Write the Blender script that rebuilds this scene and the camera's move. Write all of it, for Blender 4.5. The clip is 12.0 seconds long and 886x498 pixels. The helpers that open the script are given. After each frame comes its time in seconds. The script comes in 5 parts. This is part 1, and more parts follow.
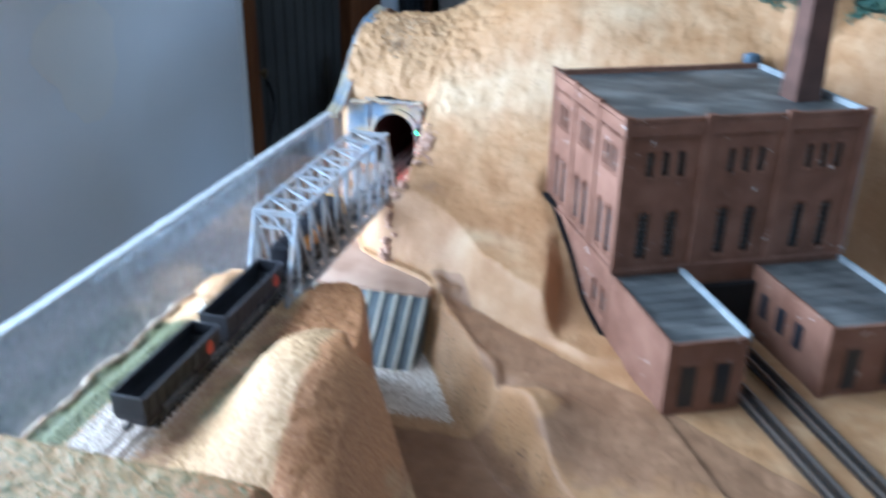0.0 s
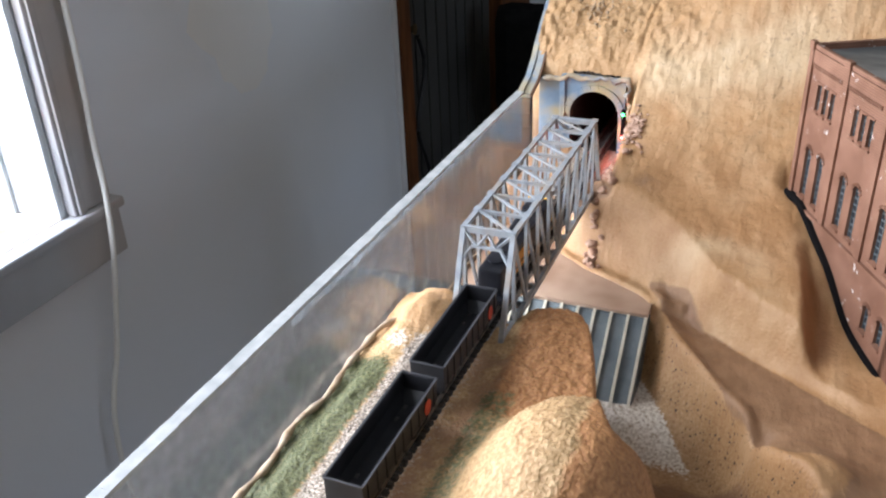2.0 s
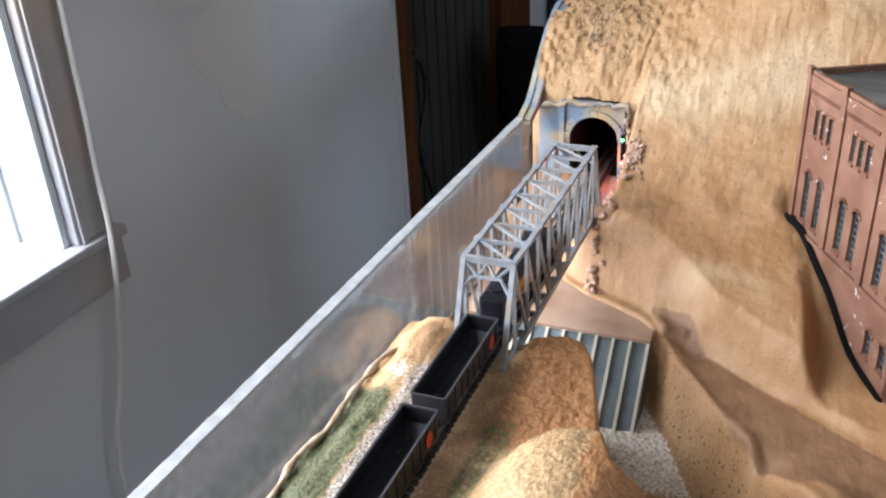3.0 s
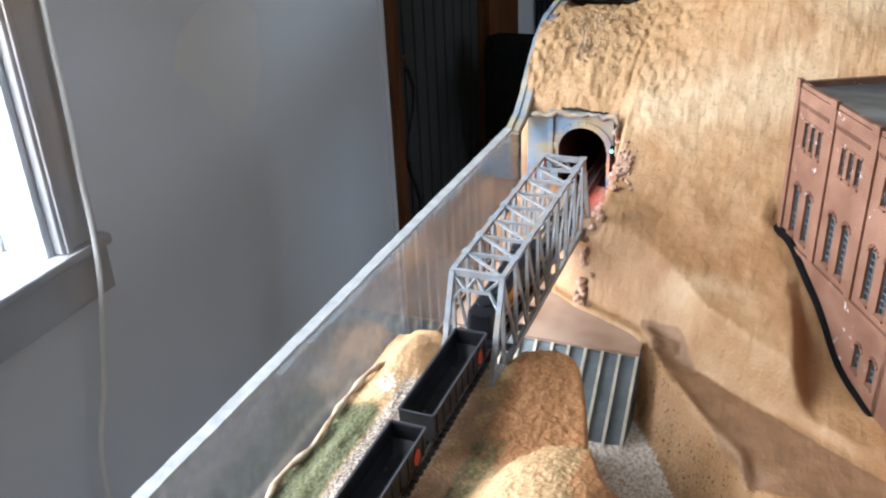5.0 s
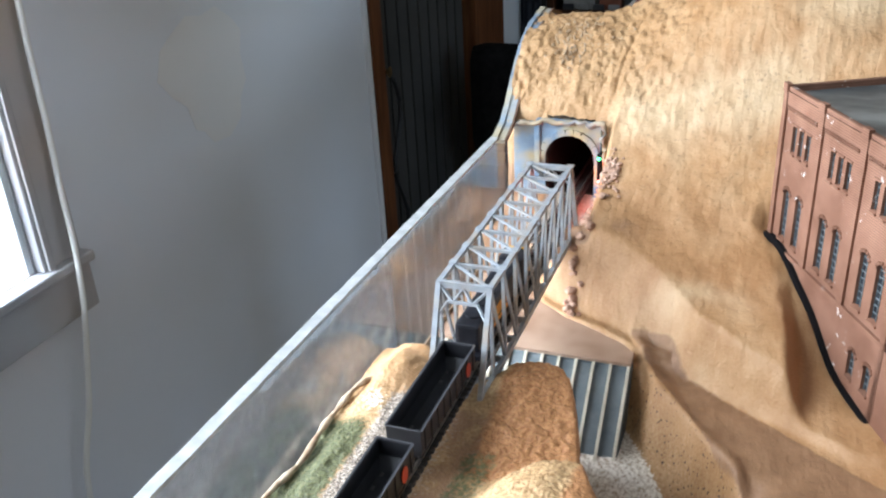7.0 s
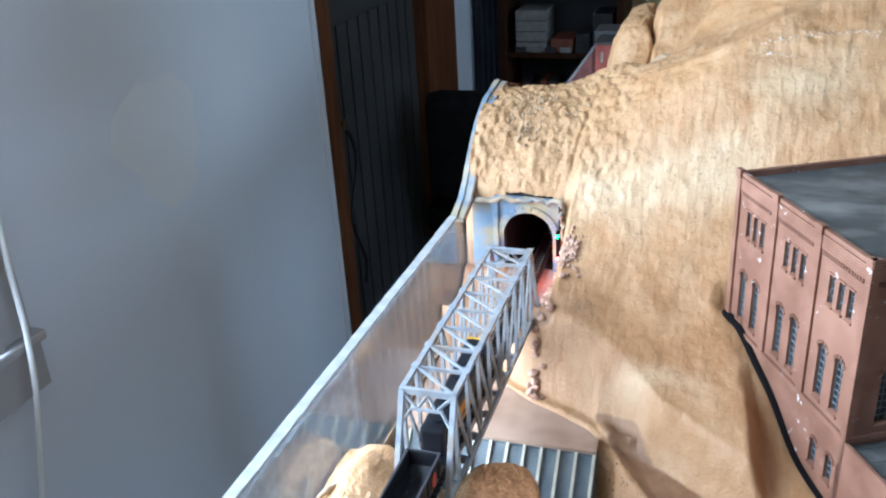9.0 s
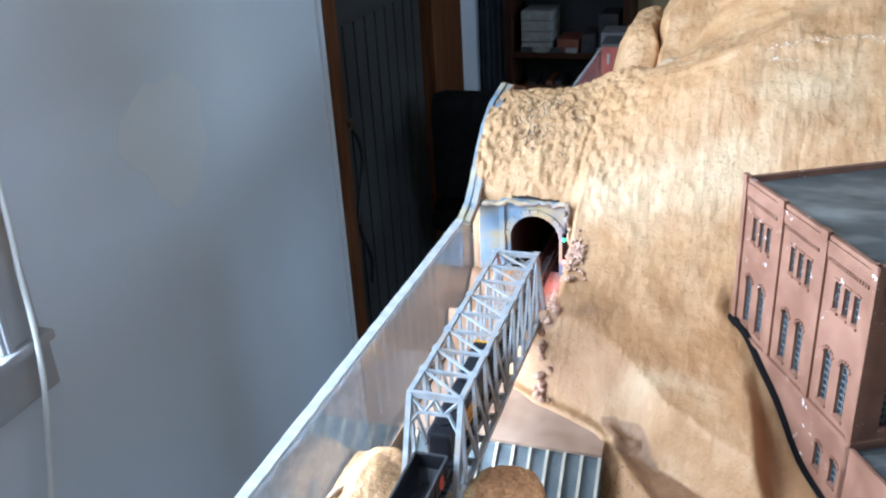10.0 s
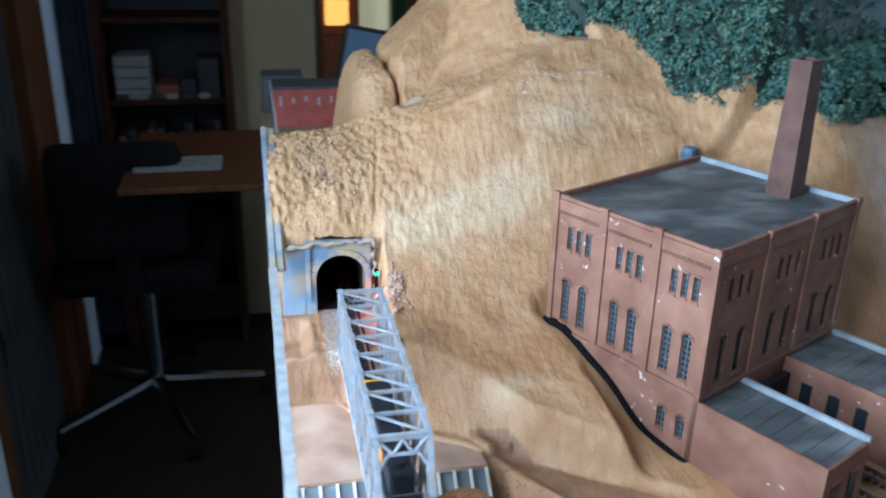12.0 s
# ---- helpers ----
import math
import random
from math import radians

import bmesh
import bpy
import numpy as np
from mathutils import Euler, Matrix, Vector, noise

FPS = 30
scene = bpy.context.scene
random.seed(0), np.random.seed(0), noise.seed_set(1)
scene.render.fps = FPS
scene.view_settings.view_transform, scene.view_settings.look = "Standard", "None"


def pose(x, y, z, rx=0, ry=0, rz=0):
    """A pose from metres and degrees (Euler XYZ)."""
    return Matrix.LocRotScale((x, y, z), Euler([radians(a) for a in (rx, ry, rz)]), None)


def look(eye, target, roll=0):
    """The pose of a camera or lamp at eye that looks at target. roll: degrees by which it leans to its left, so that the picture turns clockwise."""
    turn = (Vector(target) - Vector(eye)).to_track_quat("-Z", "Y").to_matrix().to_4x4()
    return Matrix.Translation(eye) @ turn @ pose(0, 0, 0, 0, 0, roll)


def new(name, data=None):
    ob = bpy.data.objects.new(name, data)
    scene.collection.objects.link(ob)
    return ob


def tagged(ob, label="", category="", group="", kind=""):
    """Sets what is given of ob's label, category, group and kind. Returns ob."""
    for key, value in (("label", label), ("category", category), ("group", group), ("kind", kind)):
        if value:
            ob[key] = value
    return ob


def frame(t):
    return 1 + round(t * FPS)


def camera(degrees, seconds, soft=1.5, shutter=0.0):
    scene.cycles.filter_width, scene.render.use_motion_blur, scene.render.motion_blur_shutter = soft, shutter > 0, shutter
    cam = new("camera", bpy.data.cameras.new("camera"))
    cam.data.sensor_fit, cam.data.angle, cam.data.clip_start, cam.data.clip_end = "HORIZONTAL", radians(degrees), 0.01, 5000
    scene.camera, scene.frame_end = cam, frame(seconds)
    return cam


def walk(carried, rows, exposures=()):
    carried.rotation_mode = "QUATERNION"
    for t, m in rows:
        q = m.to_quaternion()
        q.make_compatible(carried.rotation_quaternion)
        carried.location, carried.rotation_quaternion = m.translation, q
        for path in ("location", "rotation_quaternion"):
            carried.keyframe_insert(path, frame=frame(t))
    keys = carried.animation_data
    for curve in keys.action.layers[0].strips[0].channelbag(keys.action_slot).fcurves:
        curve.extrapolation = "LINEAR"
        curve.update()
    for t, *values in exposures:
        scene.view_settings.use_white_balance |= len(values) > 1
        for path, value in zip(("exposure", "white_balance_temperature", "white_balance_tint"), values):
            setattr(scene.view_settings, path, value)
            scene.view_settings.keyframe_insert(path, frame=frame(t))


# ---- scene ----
# The layout is an N-gauge model: plan units of 0.4 m, floor of the room 1.75 units below the datum.
S, DATUM = 0.4, 1.75


def W(p):
    return Vector((S * p[0], S * p[1], S * (p[2] + DATUM)))


cam = camera(53.8, 12.0, soft=2.2, shutter=0.5)
PATH = [
    (0, (0.145, -0.062, 1.452), (-0.317, 1.696, 0.618), 1.0),
    (0.5, (-0.014, 0.077, 1.46), (-0.671, 1.804, 0.696), -0.7),
    (1, (-0.087, 0.156, 1.451), (-0.82, 1.808, 0.595), -2.6),
    (1.5, (-0.114, 0.164, 1.435), (-0.828, 1.759, 0.462), -2.6),
    (2, (-0.117, 0.167, 1.459), (-0.823, 1.779, 0.509), -2.5),
    (2.5, (-0.12, 0.167, 1.459), (-0.825, 1.796, 0.537), -2.3),
    (3, (-0.113, 0.175, 1.475), (-0.834, 1.803, 0.564), -3.2),
    (5, (-0.12, 0.191, 1.48), (-0.817, 1.835, 0.579), -2.7),
    (5.5, (-0.123, 0.196, 1.477), (-0.809, 1.849, 0.585), -2.7),
    (6, (-0.126, 0.2, 1.479), (-0.805, 1.858, 0.592), -2.6),
    (6.5, (-0.121, 0.205, 1.485), (-0.797, 1.866, 0.599), -2.7),
    (7, (-0.123, 0.215, 1.468), (-0.802, 1.878, 0.589), -3.3),
    (7.5, (-0.132, 0.256, 1.505), (-0.765, 1.931, 0.614), -2.9),
    (7.7, (-0.126, 0.267, 1.517), (-0.712, 1.972, 0.652), -2.7),
    (9.5, (-0.145, 0.274, 1.583), (-0.745, 1.993, 0.755), -3.6),
    (10, (-0.144, 0.267, 1.586), (-0.749, 1.981, 0.754), -3.4),
    (10.5, (-0.147, 0.267, 1.581), (-0.75, 1.982, 0.746), -3.3),
    (11, (-0.152, 0.265, 1.581), (-0.76, 1.98, 0.75), -3.4),
    (11.5, (-0.331, 0.257, 1.575), (-0.58, 2.082, 0.796), 0.2),
    (11.7, (-0.499, 0.218, 1.555), (-0.391, 2.078, 0.827), 0.3),
    (12, (-0.729, 0.209, 1.597), (-0.326, 2.014, 0.837), 1.4),
]
walk(cam, [(t, look(W(eye), W(target), roll)) for t, eye, target, roll in PATH], [(0.0, -0.05, 4900, 9), (0.5, -0.15, 5250, 11), (1.0, -0.38, 6250, 16), (3.2, -0.36, 6300, 17), (5.0, -0.23, 6200, 15), (7.0, -0.12, 6050, 12), (7.7, -0.06, 5500, 10), (9.4, 0.04, 5300, 10), (10.0, 0.11, 5300, 10), (11.0, 0.13, 5300, 10), (11.5, -0.2, 5350, 9), (12.0, -0.45, 5000, 8)])

# ---- world and light ----
world = bpy.data.worlds.new("world")
scene.world = world
world.use_nodes = True
wn = world.node_tree.nodes
sky = wn.new("ShaderNodeTexSky")
sky.sky_type, sky.sun_disc = "NISHITA", False
sky.sun_elevation, sky.sun_rotation = radians(38), radians(-110)
world.node_tree.links.new(sky.outputs[0], wn["Background"].inputs[0])
wn["Background"].inputs[1].default_value = 0.1


def area_lamp(name, place, target, size_x, size_y, power, colour):
    data = bpy.data.lights.new(name, "AREA")
    data.shape, data.size, data.size_y, data.energy, data.color = "RECTANGLE", size_x, size_y, power, colour
    ob = new(name, data)
    ob.matrix_world = look(W(place), W(target))
    return ob


# ---- materials ----
def material(name, base, rough=0.8, metal=0.0):
    m = bpy.data.materials.new(name)
    m.use_nodes = True
    p = m.node_tree.nodes["Principled BSDF"]
    p.inputs["Base Color"].default_value = (*base, 1)
    p.inputs["Roughness"].default_value = rough
    p.inputs["Metallic"].default_value = metal
    return m


def speckled(name, a, b, scale, rough=0.85, c=None, scale2=0.0, bump=0.3, bump_scale=None, metal=0.0, stretch=(1, 1, 1), relief=0.001):
    """Noise between two colours, a second larger-scale tint c, and fine relief. Scales are per metre."""
    m = material(name, a, rough, metal)
    nt = m.node_tree
    p = nt.nodes["Principled BSDF"]
    co = nt.nodes.new("ShaderNodeTexCoord")
    mp = nt.nodes.new("ShaderNodeMapping")
    mp.inputs["Scale"].default_value = stretch
    nt.links.new(co.outputs["Object"], mp.inputs[0])
    n1 = nt.nodes.new("ShaderNodeTexNoise")
    n1.inputs["Scale"].default_value, n1.inputs["Detail"].default_value = scale, 6
    nt.links.new(mp.outputs[0], n1.inputs["Vector"])
    r1 = nt.nodes.new("ShaderNodeValToRGB")
    r1.color_ramp.elements[0].position, r1.color_ramp.elements[1].position = 0.35, 0.65
    r1.color_ramp.elements[0].color, r1.color_ramp.elements[1].color = (*a, 1), (*b, 1)
    nt.links.new(n1.outputs[0], r1.inputs[0])
    out = r1.outputs[0]
    if c:
        n2 = nt.nodes.new("ShaderNodeTexNoise")
        n2.inputs["Scale"].default_value, n2.inputs["Detail"].default_value = scale2, 3
        nt.links.new(mp.outputs[0], n2.inputs["Vector"])
        r2 = nt.nodes.new("ShaderNodeValToRGB")
        r2.color_ramp.elements[0].position, r2.color_ramp.elements[1].position = 0.45, 0.68
        nt.links.new(n2.outputs[0], r2.inputs[0])
        mx = nt.nodes.new("ShaderNodeMix")
        mx.data_type = "RGBA"
        mx.inputs[7].default_value = (*c, 1)
        nt.links.new(r2.outputs[0], mx.inputs[0])
        nt.links.new(out, mx.inputs[6])
        out = mx.outputs[2]
    nt.links.new(out, p.inputs["Base Color"])
    if bump:
        n3 = nt.nodes.new("ShaderNodeTexNoise")
        n3.inputs["Scale"].default_value, n3.inputs["Detail"].default_value = bump_scale or scale * 2, 5
        nt.links.new(mp.outputs[0], n3.inputs["Vector"])
        bp = nt.nodes.new("ShaderNodeBump")
        bp.inputs["Strength"].default_value, bp.inputs["Distance"].default_value = bump, relief
        nt.links.new(n3.outputs[0], bp.inputs["Height"])
        nt.links.new(bp.outputs[0], p.inputs["Normal"])
    return m


# ---- mesh helpers ----
def part(name, bm, mat, parent=None, label="", smooth=False, mats=None):
    """Links a bmesh, given in plan units, as one mesh object in metres, under a thing or a part."""
    for v in bm.verts:
        v.co = W(v.co)
    me = bpy.data.meshes.new(name)
    bm.normal_update()
    bm.to_mesh(me)
    bm.free()
    for m in mats or [mat]:
        me.materials.append(m)
    if smooth:
        me.polygons.foreach_set("use_smooth", [True] * len(me.polygons))
    ob = new(name, me)
    if parent:
        ob.parent = parent
        if parent.type == "EMPTY":
            ob.matrix_parent_inverse = Matrix.Translation(-parent.location)
    if label:
        tagged(ob, label)
    return ob


def thing(name, base, label, category, group="", kind=""):
    ob = new(name)
    ob.empty_display_size = 0.02
    ob.location = W(base)
    return tagged(ob, label, category, group, kind)


def box(lo, hi, m=None, bevel=0.0, bm=None):
    bm2 = bmesh.new()
    r = bmesh.ops.create_cube(bm2, size=1)
    for v in r["verts"]:
        v.co = Vector([(lo[i] + hi[i]) / 2 + v.co[i] * (hi[i] - lo[i]) for i in range(3)])
    if bevel:
        bmesh.ops.bevel(bm2, geom=bm2.edges[:], offset=bevel, segments=2, affect="EDGES", profile=0.6)
    if m:
        bmesh.ops.transform(bm2, matrix=m, verts=bm2.verts)
    if bm is None:
        return bm2
    join(bm, bm2)
    return bm


def join(bm, other):
    me = bpy.data.meshes.new("t")
    other.to_mesh(me)
    other.free()
    bm.from_mesh(me)
    bpy.data.meshes.remove(me)
    return bm


def beam(p, q, w, hgt, up=(0, 0, 1)):
    """A square bar from p to q."""
    p, q = Vector(p), Vector(q)
    z = (q - p).normalized()
    x = Vector(up).cross(z)
    if x.length < 1e-4:
        x = Vector((1, 0, 0))
    x.normalize()
    y = z.cross(x)
    m = Matrix((x, y, z)).transposed().to_4x4()
    m.translation = (p + q) / 2
    return box((-w / 2, -hgt / 2, -(q - p).length / 2), (w / 2, hgt / 2, (q - p).length / 2), m)


def prism(outline, axis_lo, axis_hi, m=None, axis="y"):
    """An outline (x, z) pushed along y, or (x, y) pushed along z."""
    bm = bmesh.new()
    def at(a, b, c):
        return (a, c, b) if axis == "y" else (a, b, c)
    lo = [bm.verts.new(at(a, b, axis_lo)) for a, b in outline]
    hi = [bm.verts.new(at(a, b, axis_hi)) for a, b in outline]
    bm.faces.new(lo), bm.faces.new(hi[::-1])
    n = len(lo)
    for i in range(n):
        bm.faces.new((lo[i], hi[i], hi[(i + 1) % n], lo[(i + 1) % n]))
    bmesh.ops.recalc_face_normals(bm, faces=bm.faces[:])
    if m:
        bmesh.ops.transform(bm, matrix=m, verts=bm.verts)
    return bm


def tube(points, radius, sides=8):
    bm = bmesh.new()
    rings = []
    for i, p in enumerate(points):
        p = Vector(p)
        d = (Vector(points[min(i + 1, len(points) - 1)]) - Vector(points[max(i - 1, 0)])).normalized()
        a = d.orthogonal().normalized() if abs(d.z) > 0.99 else d.cross(Vector((0, 0, 1))).normalized()
        b = d.cross(a)
        rad = radius[i] if isinstance(radius, (list, tuple)) else radius
        rings.append([bm.verts.new(p + rad * (math.cos(k * math.tau / sides) * a + math.sin(k * math.tau / sides) * b)) for k in range(sides)])
    for r0, r1 in zip(rings, rings[1:]):
        for k in range(sides):
            bm.faces.new((r0[k], r0[(k + 1) % sides], r1[(k + 1) % sides], r1[k]))
    bm.faces.new(rings[0][::-1]), bm.faces.new(rings[-1])
    bmesh.ops.recalc_face_normals(bm, faces=bm.faces[:])
    return bm


def ss(a, b, v):
    t = np.clip((v - a) / (b - a), 0, 1)
    return t * t * (3 - 2 * t)


# ---- surface materials ----
def terrain_material():
    """Tan plaster scenery; the attributes grass, gravel, rust and chalk hold where other scatter was glued on. Some
    tone attributes also carry painted shade and sheen.
    """
    m = material("sand_plaster", (0.45, 0.27, 0.12), 0.56)
    nt = m.node_tree
    p = nt.nodes["Principled BSDF"]
    p.inputs["Specular IOR Level"].default_value = 0.4
    co = nt.nodes.new("ShaderNodeTexCoord")

    def tex(scale, detail, stretch=None):
        n = nt.nodes.new("ShaderNodeTexNoise")
        n.inputs["Scale"].default_value, n.inputs["Detail"].default_value = scale, detail
        if stretch:
            mp = nt.nodes.new("ShaderNodeMapping")
            mp.inputs["Scale"].default_value = stretch
            nt.links.new(co.outputs["Object"], mp.inputs[0])
            nt.links.new(mp.outputs[0], n.inputs["Vector"])
        else:
            nt.links.new(co.outputs["Object"], n.inputs["Vector"])
        return n.outputs[0]

    def ramp(src, stops):
        r = nt.nodes.new("ShaderNodeValToRGB")
        while len(r.color_ramp.elements) < len(stops):
            r.color_ramp.elements.new(0.5)
        for el, (pos, col) in zip(r.color_ramp.elements, stops):
            el.position, el.color = pos, (*col, 1)
        nt.links.new(src, r.inputs[0])
        return r.outputs[0]

    def mix(fac, a, b):
        x = nt.nodes.new("ShaderNodeMix")
        x.data_type = "RGBA"
        nt.links.new(fac, x.inputs[0])
        nt.links.new(a, x.inputs[6])
        nt.links.new(b, x.inputs[7])
        return x.outputs[2]

    def attr(name, grain):
        a = nt.nodes.new("ShaderNodeAttribute")
        a.attribute_name = name
        ad = nt.nodes.new("ShaderNodeMath")
        ad.operation = "ADD"
        nt.links.new(a.outputs["Fac"], ad.inputs[0])
        sub = nt.nodes.new("ShaderNodeMath")
        sub.operation = "MULTIPLY_ADD"
        nt.links.new(grain, sub.inputs[0])
        sub.inputs[1].default_value, sub.inputs[2].default_value = 0.9, -0.45
        nt.links.new(sub.outputs[0], ad.inputs[1])
        return ramp(ad.outputs[0], [(0.4, (0, 0, 0)), (0.62, (1, 1, 1))])

    fine, mid, big, grit = tex(420, 5), tex(60, 5), tex(11, 4), tex(760, 3)
    streak = tex(30, 7, (1.5, 1, 0.6))
    sand = ramp(mid, [(0.3, (0.372, 0.189, 0.073)), (0.5, (0.446, 0.250, 0.111)), (0.72, (0.530, 0.329, 0.167))])
    warm = ramp(streak, [(0.35, (0.363, 0.183, 0.073)), (0.65, (0.493, 0.303, 0.151))])
    base = mix(ramp(big, [(0.42, (0, 0, 0)), (0.66, (0.75, 0.75, 0.75))]), sand, warm)
    rust = ramp(fine, [(0.3, (0.30, 0.120, 0.042)), (0.7, (0.52, 0.262, 0.105))])
    grass = ramp(fine, [(0.3, (0.040, 0.046, 0.016)), (0.55, (0.10, 0.105, 0.04)), (0.8, (0.20, 0.175, 0.085))])
    gravel = ramp(grit, [(0.35, (0.10, 0.080, 0.064)), (0.48, (0.32, 0.25, 0.19)), (0.62, (0.60, 0.51, 0.42))])
    chalk = ramp(fine, [(0.34, (0.40, 0.31, 0.21)), (0.6, (0.82, 0.76, 0.66))])
    mud_and_shade = ramp(mid, [(0.3, (0.22, 0.115, 0.055)), (0.7, (0.33, 0.185, 0.095))])
    tan = ramp(streak, [(0.3, (0.335, 0.164, 0.063)), (0.7, (0.465, 0.259, 0.119))])
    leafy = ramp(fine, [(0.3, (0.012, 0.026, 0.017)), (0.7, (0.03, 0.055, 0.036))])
    pale = ramp(mid, [(0.3, (0.55, 0.387, 0.217)), (0.7, (0.67, 0.510, 0.323))])
    def soft(name):
        a = nt.nodes.new("ShaderNodeAttribute")
        a.attribute_name = name
        mu = nt.nodes.new("ShaderNodeMath")
        mu.operation = "MULTIPLY_ADD"
        mu.use_clamp = True
        nt.links.new(streak, mu.inputs[0])
        mu.inputs[1].default_value = 0.7
        sb = nt.nodes.new("ShaderNodeMath")
        sb.operation = "SUBTRACT"
        nt.links.new(a.outputs["Fac"], sb.inputs[0])
        sb.inputs[1].default_value = 0.35
        nt.links.new(sb.outputs[0], mu.inputs[2])
        return mu.outputs[0]
    base = mix(soft("tan"), base, tan)
    base = mix(soft("pale"), base, pale)
    grainy = ramp(fine, [(0.32, (0.307, 0.171, 0.071)), (0.5, (0.465, 0.295, 0.135)), (0.7, (0.595, 0.413, 0.221))])
    gk = nt.nodes.new("ShaderNodeAttribute")
    gk.attribute_name = "grit"
    base = mix(gk.outputs["Fac"], base, grainy)
    col = mix(attr("rust", mid), base, rust)
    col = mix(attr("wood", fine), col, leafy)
    col = mix(attr("mud_and_shade", mid), col, mud_and_shade)
    col = mix(attr("chalk", fine), col, chalk)
    col = mix(attr("gravel", fine), col, gravel)
    col = mix(attr("grass", fine), col, grass)
    da = nt.nodes.new("ShaderNodeAttribute")
    da.attribute_name = "dots"
    dm = nt.nodes.new("ShaderNodeMath")
    dm.operation = "MULTIPLY"
    nt.links.new(da.outputs["Fac"], dm.inputs[0])
    nt.links.new(ramp(tex(330, 1), [(0.66, (0, 0, 0)), (0.70, (1, 1, 1))]), dm.inputs[1])
    speck = nt.nodes.new("ShaderNodeRGB")
    speck.outputs[0].default_value = (0.09, 0.05, 0.025, 1)
    col = mix(dm.outputs[0], col, speck.outputs[0])
    nt.links.new(col, p.inputs["Base Color"])
    bp = nt.nodes.new("ShaderNodeBump")
    bp.inputs["Strength"].default_value, bp.inputs["Distance"].default_value = 0.75, 0.0021
    nt.links.new(fine, bp.inputs["Height"])
    ga = nt.nodes.new("ShaderNodeAttribute")
    ga.attribute_name = "grit"
    gm = nt.nodes.new("ShaderNodeMapRange")
    gm.inputs[3].default_value, gm.inputs[4].default_value = 0.28, 1.0
    nt.links.new(ga.outputs["Fac"], gm.inputs[0])
    nt.links.new(gm.outputs[0], bp.inputs["Strength"])
    bp2 = nt.nodes.new("ShaderNodeBump")
    bp2.inputs["Strength"].default_value, bp2.inputs["Distance"].default_value = 0.32, 0.004
    nt.links.new(tex(85, 6, (1.9, 1, 0.55)), bp2.inputs["Height"])
    nt.links.new(bp.outputs[0], bp2.inputs["Normal"])
    bp3 = nt.nodes.new("ShaderNodeBump")
    bp3.inputs["Strength"].default_value, bp3.inputs["Distance"].default_value = 0.35, 0.0025
    nt.links.new(tex(150, 4, (1.0, 0.13, 0.13)), bp3.inputs["Height"])
    nt.links.new(bp2.outputs[0], bp3.inputs["Normal"])
    nt.links.new(bp3.outputs[0], p.inputs["Normal"])
    return m


SAND = terrain_material()
WALL_PAINT = speckled("wall_paint", (0.74, 0.77, 0.81), (0.79, 0.81, 0.85), 1.3, 0.6, c=(0.80, 0.80, 0.78), scale2=1.1, bump=0.1, bump_scale=60)
WHITE_TRIM = speckled("white_gloss_trim", (0.74, 0.75, 0.75), (0.80, 0.80, 0.79), 9, 0.4, bump=0.1, bump_scale=40)
GREY_TRIM = speckled("grey_painted_trim", (0.40, 0.43, 0.47), (0.47, 0.50, 0.54), 9, 0.45, c=(0.52, 0.40, 0.30), scale2=2.2, bump=0.1, bump_scale=40)
DARK_WOOD = speckled("dark_shelf_wood", (0.035, 0.013, 0.006), (0.06, 0.022, 0.009), 14, 0.5, bump=0.2, bump_scale=50, stretch=(6, 6, 0.6))
BROWN_WOOD = speckled("stained_wood", (0.09, 0.032, 0.012), (0.16, 0.06, 0.022), 14, 0.5, bump=0.2, bump_scale=50, stretch=(6, 6, 0.6))
# grey-white door, its colour set near-black to carry the dim room's shade
SHADED_DOOR_PAINT = speckled("shaded_door_paint", (0.042, 0.041, 0.038), (0.062, 0.060, 0.055), 4, 0.55, bump=0.15, bump_scale=40)
CREAM_WALL = speckled("cream_wall", (0.62, 0.50, 0.28), (0.68, 0.56, 0.33), 3, 0.8, bump=0.1, bump_scale=60)
BRIDGE_GREY = speckled("bridge_grey", (0.26, 0.285, 0.31), (0.36, 0.39, 0.415), 160, 0.5, c=(0.34, 0.30, 0.25), scale2=55, bump=0.15, relief=0.0003)
STEEL_RAIL = material("rail_nickel", (0.42, 0.37, 0.32), 0.35, 0.9)
SLEEPER = speckled("sleeper_plastic", (0.012, 0.011, 0.010), (0.035, 0.03, 0.026), 300, 0.7, bump=0.2, relief=0.0003)
BLACK_CAR = speckled("black_wagon", (0.010, 0.010, 0.012), (0.020, 0.020, 0.024), 60, 0.55, bump=0.1, relief=0.0003)
ORANGE = material("orange_paint", (0.80, 0.32, 0.02), 0.45)
RED_PAINT = material("red_paint", (0.45, 0.05, 0.02), 0.5)
DAM_GREY = speckled("dam_slate_grey", (0.10, 0.125, 0.135), (0.16, 0.185, 0.19), 70, 0.6, bump=0.2, relief=0.0005)
DAM_RIB = speckled("dam_rib_cream", (0.55, 0.50, 0.38), (0.68, 0.63, 0.50), 90, 0.7, bump=0.2, relief=0.0003)
PORTAL_BLUE = speckled("portal_blue_grey", (0.12, 0.19, 0.27), (0.23, 0.295, 0.35), 60, 0.8, c=(0.42, 0.33, 0.16), scale2=30, bump=0.4, relief=0.001)
WATER = speckled("river_resin", (0.33, 0.20, 0.13), (0.43, 0.28, 0.19), 26, 0.35, c=(0.52, 0.37, 0.27), scale2=13, bump=0.1, bump_scale=30)
OPENING_SHADE = material("opening_shade_black", (0.012, 0.010, 0.009), 0.95)
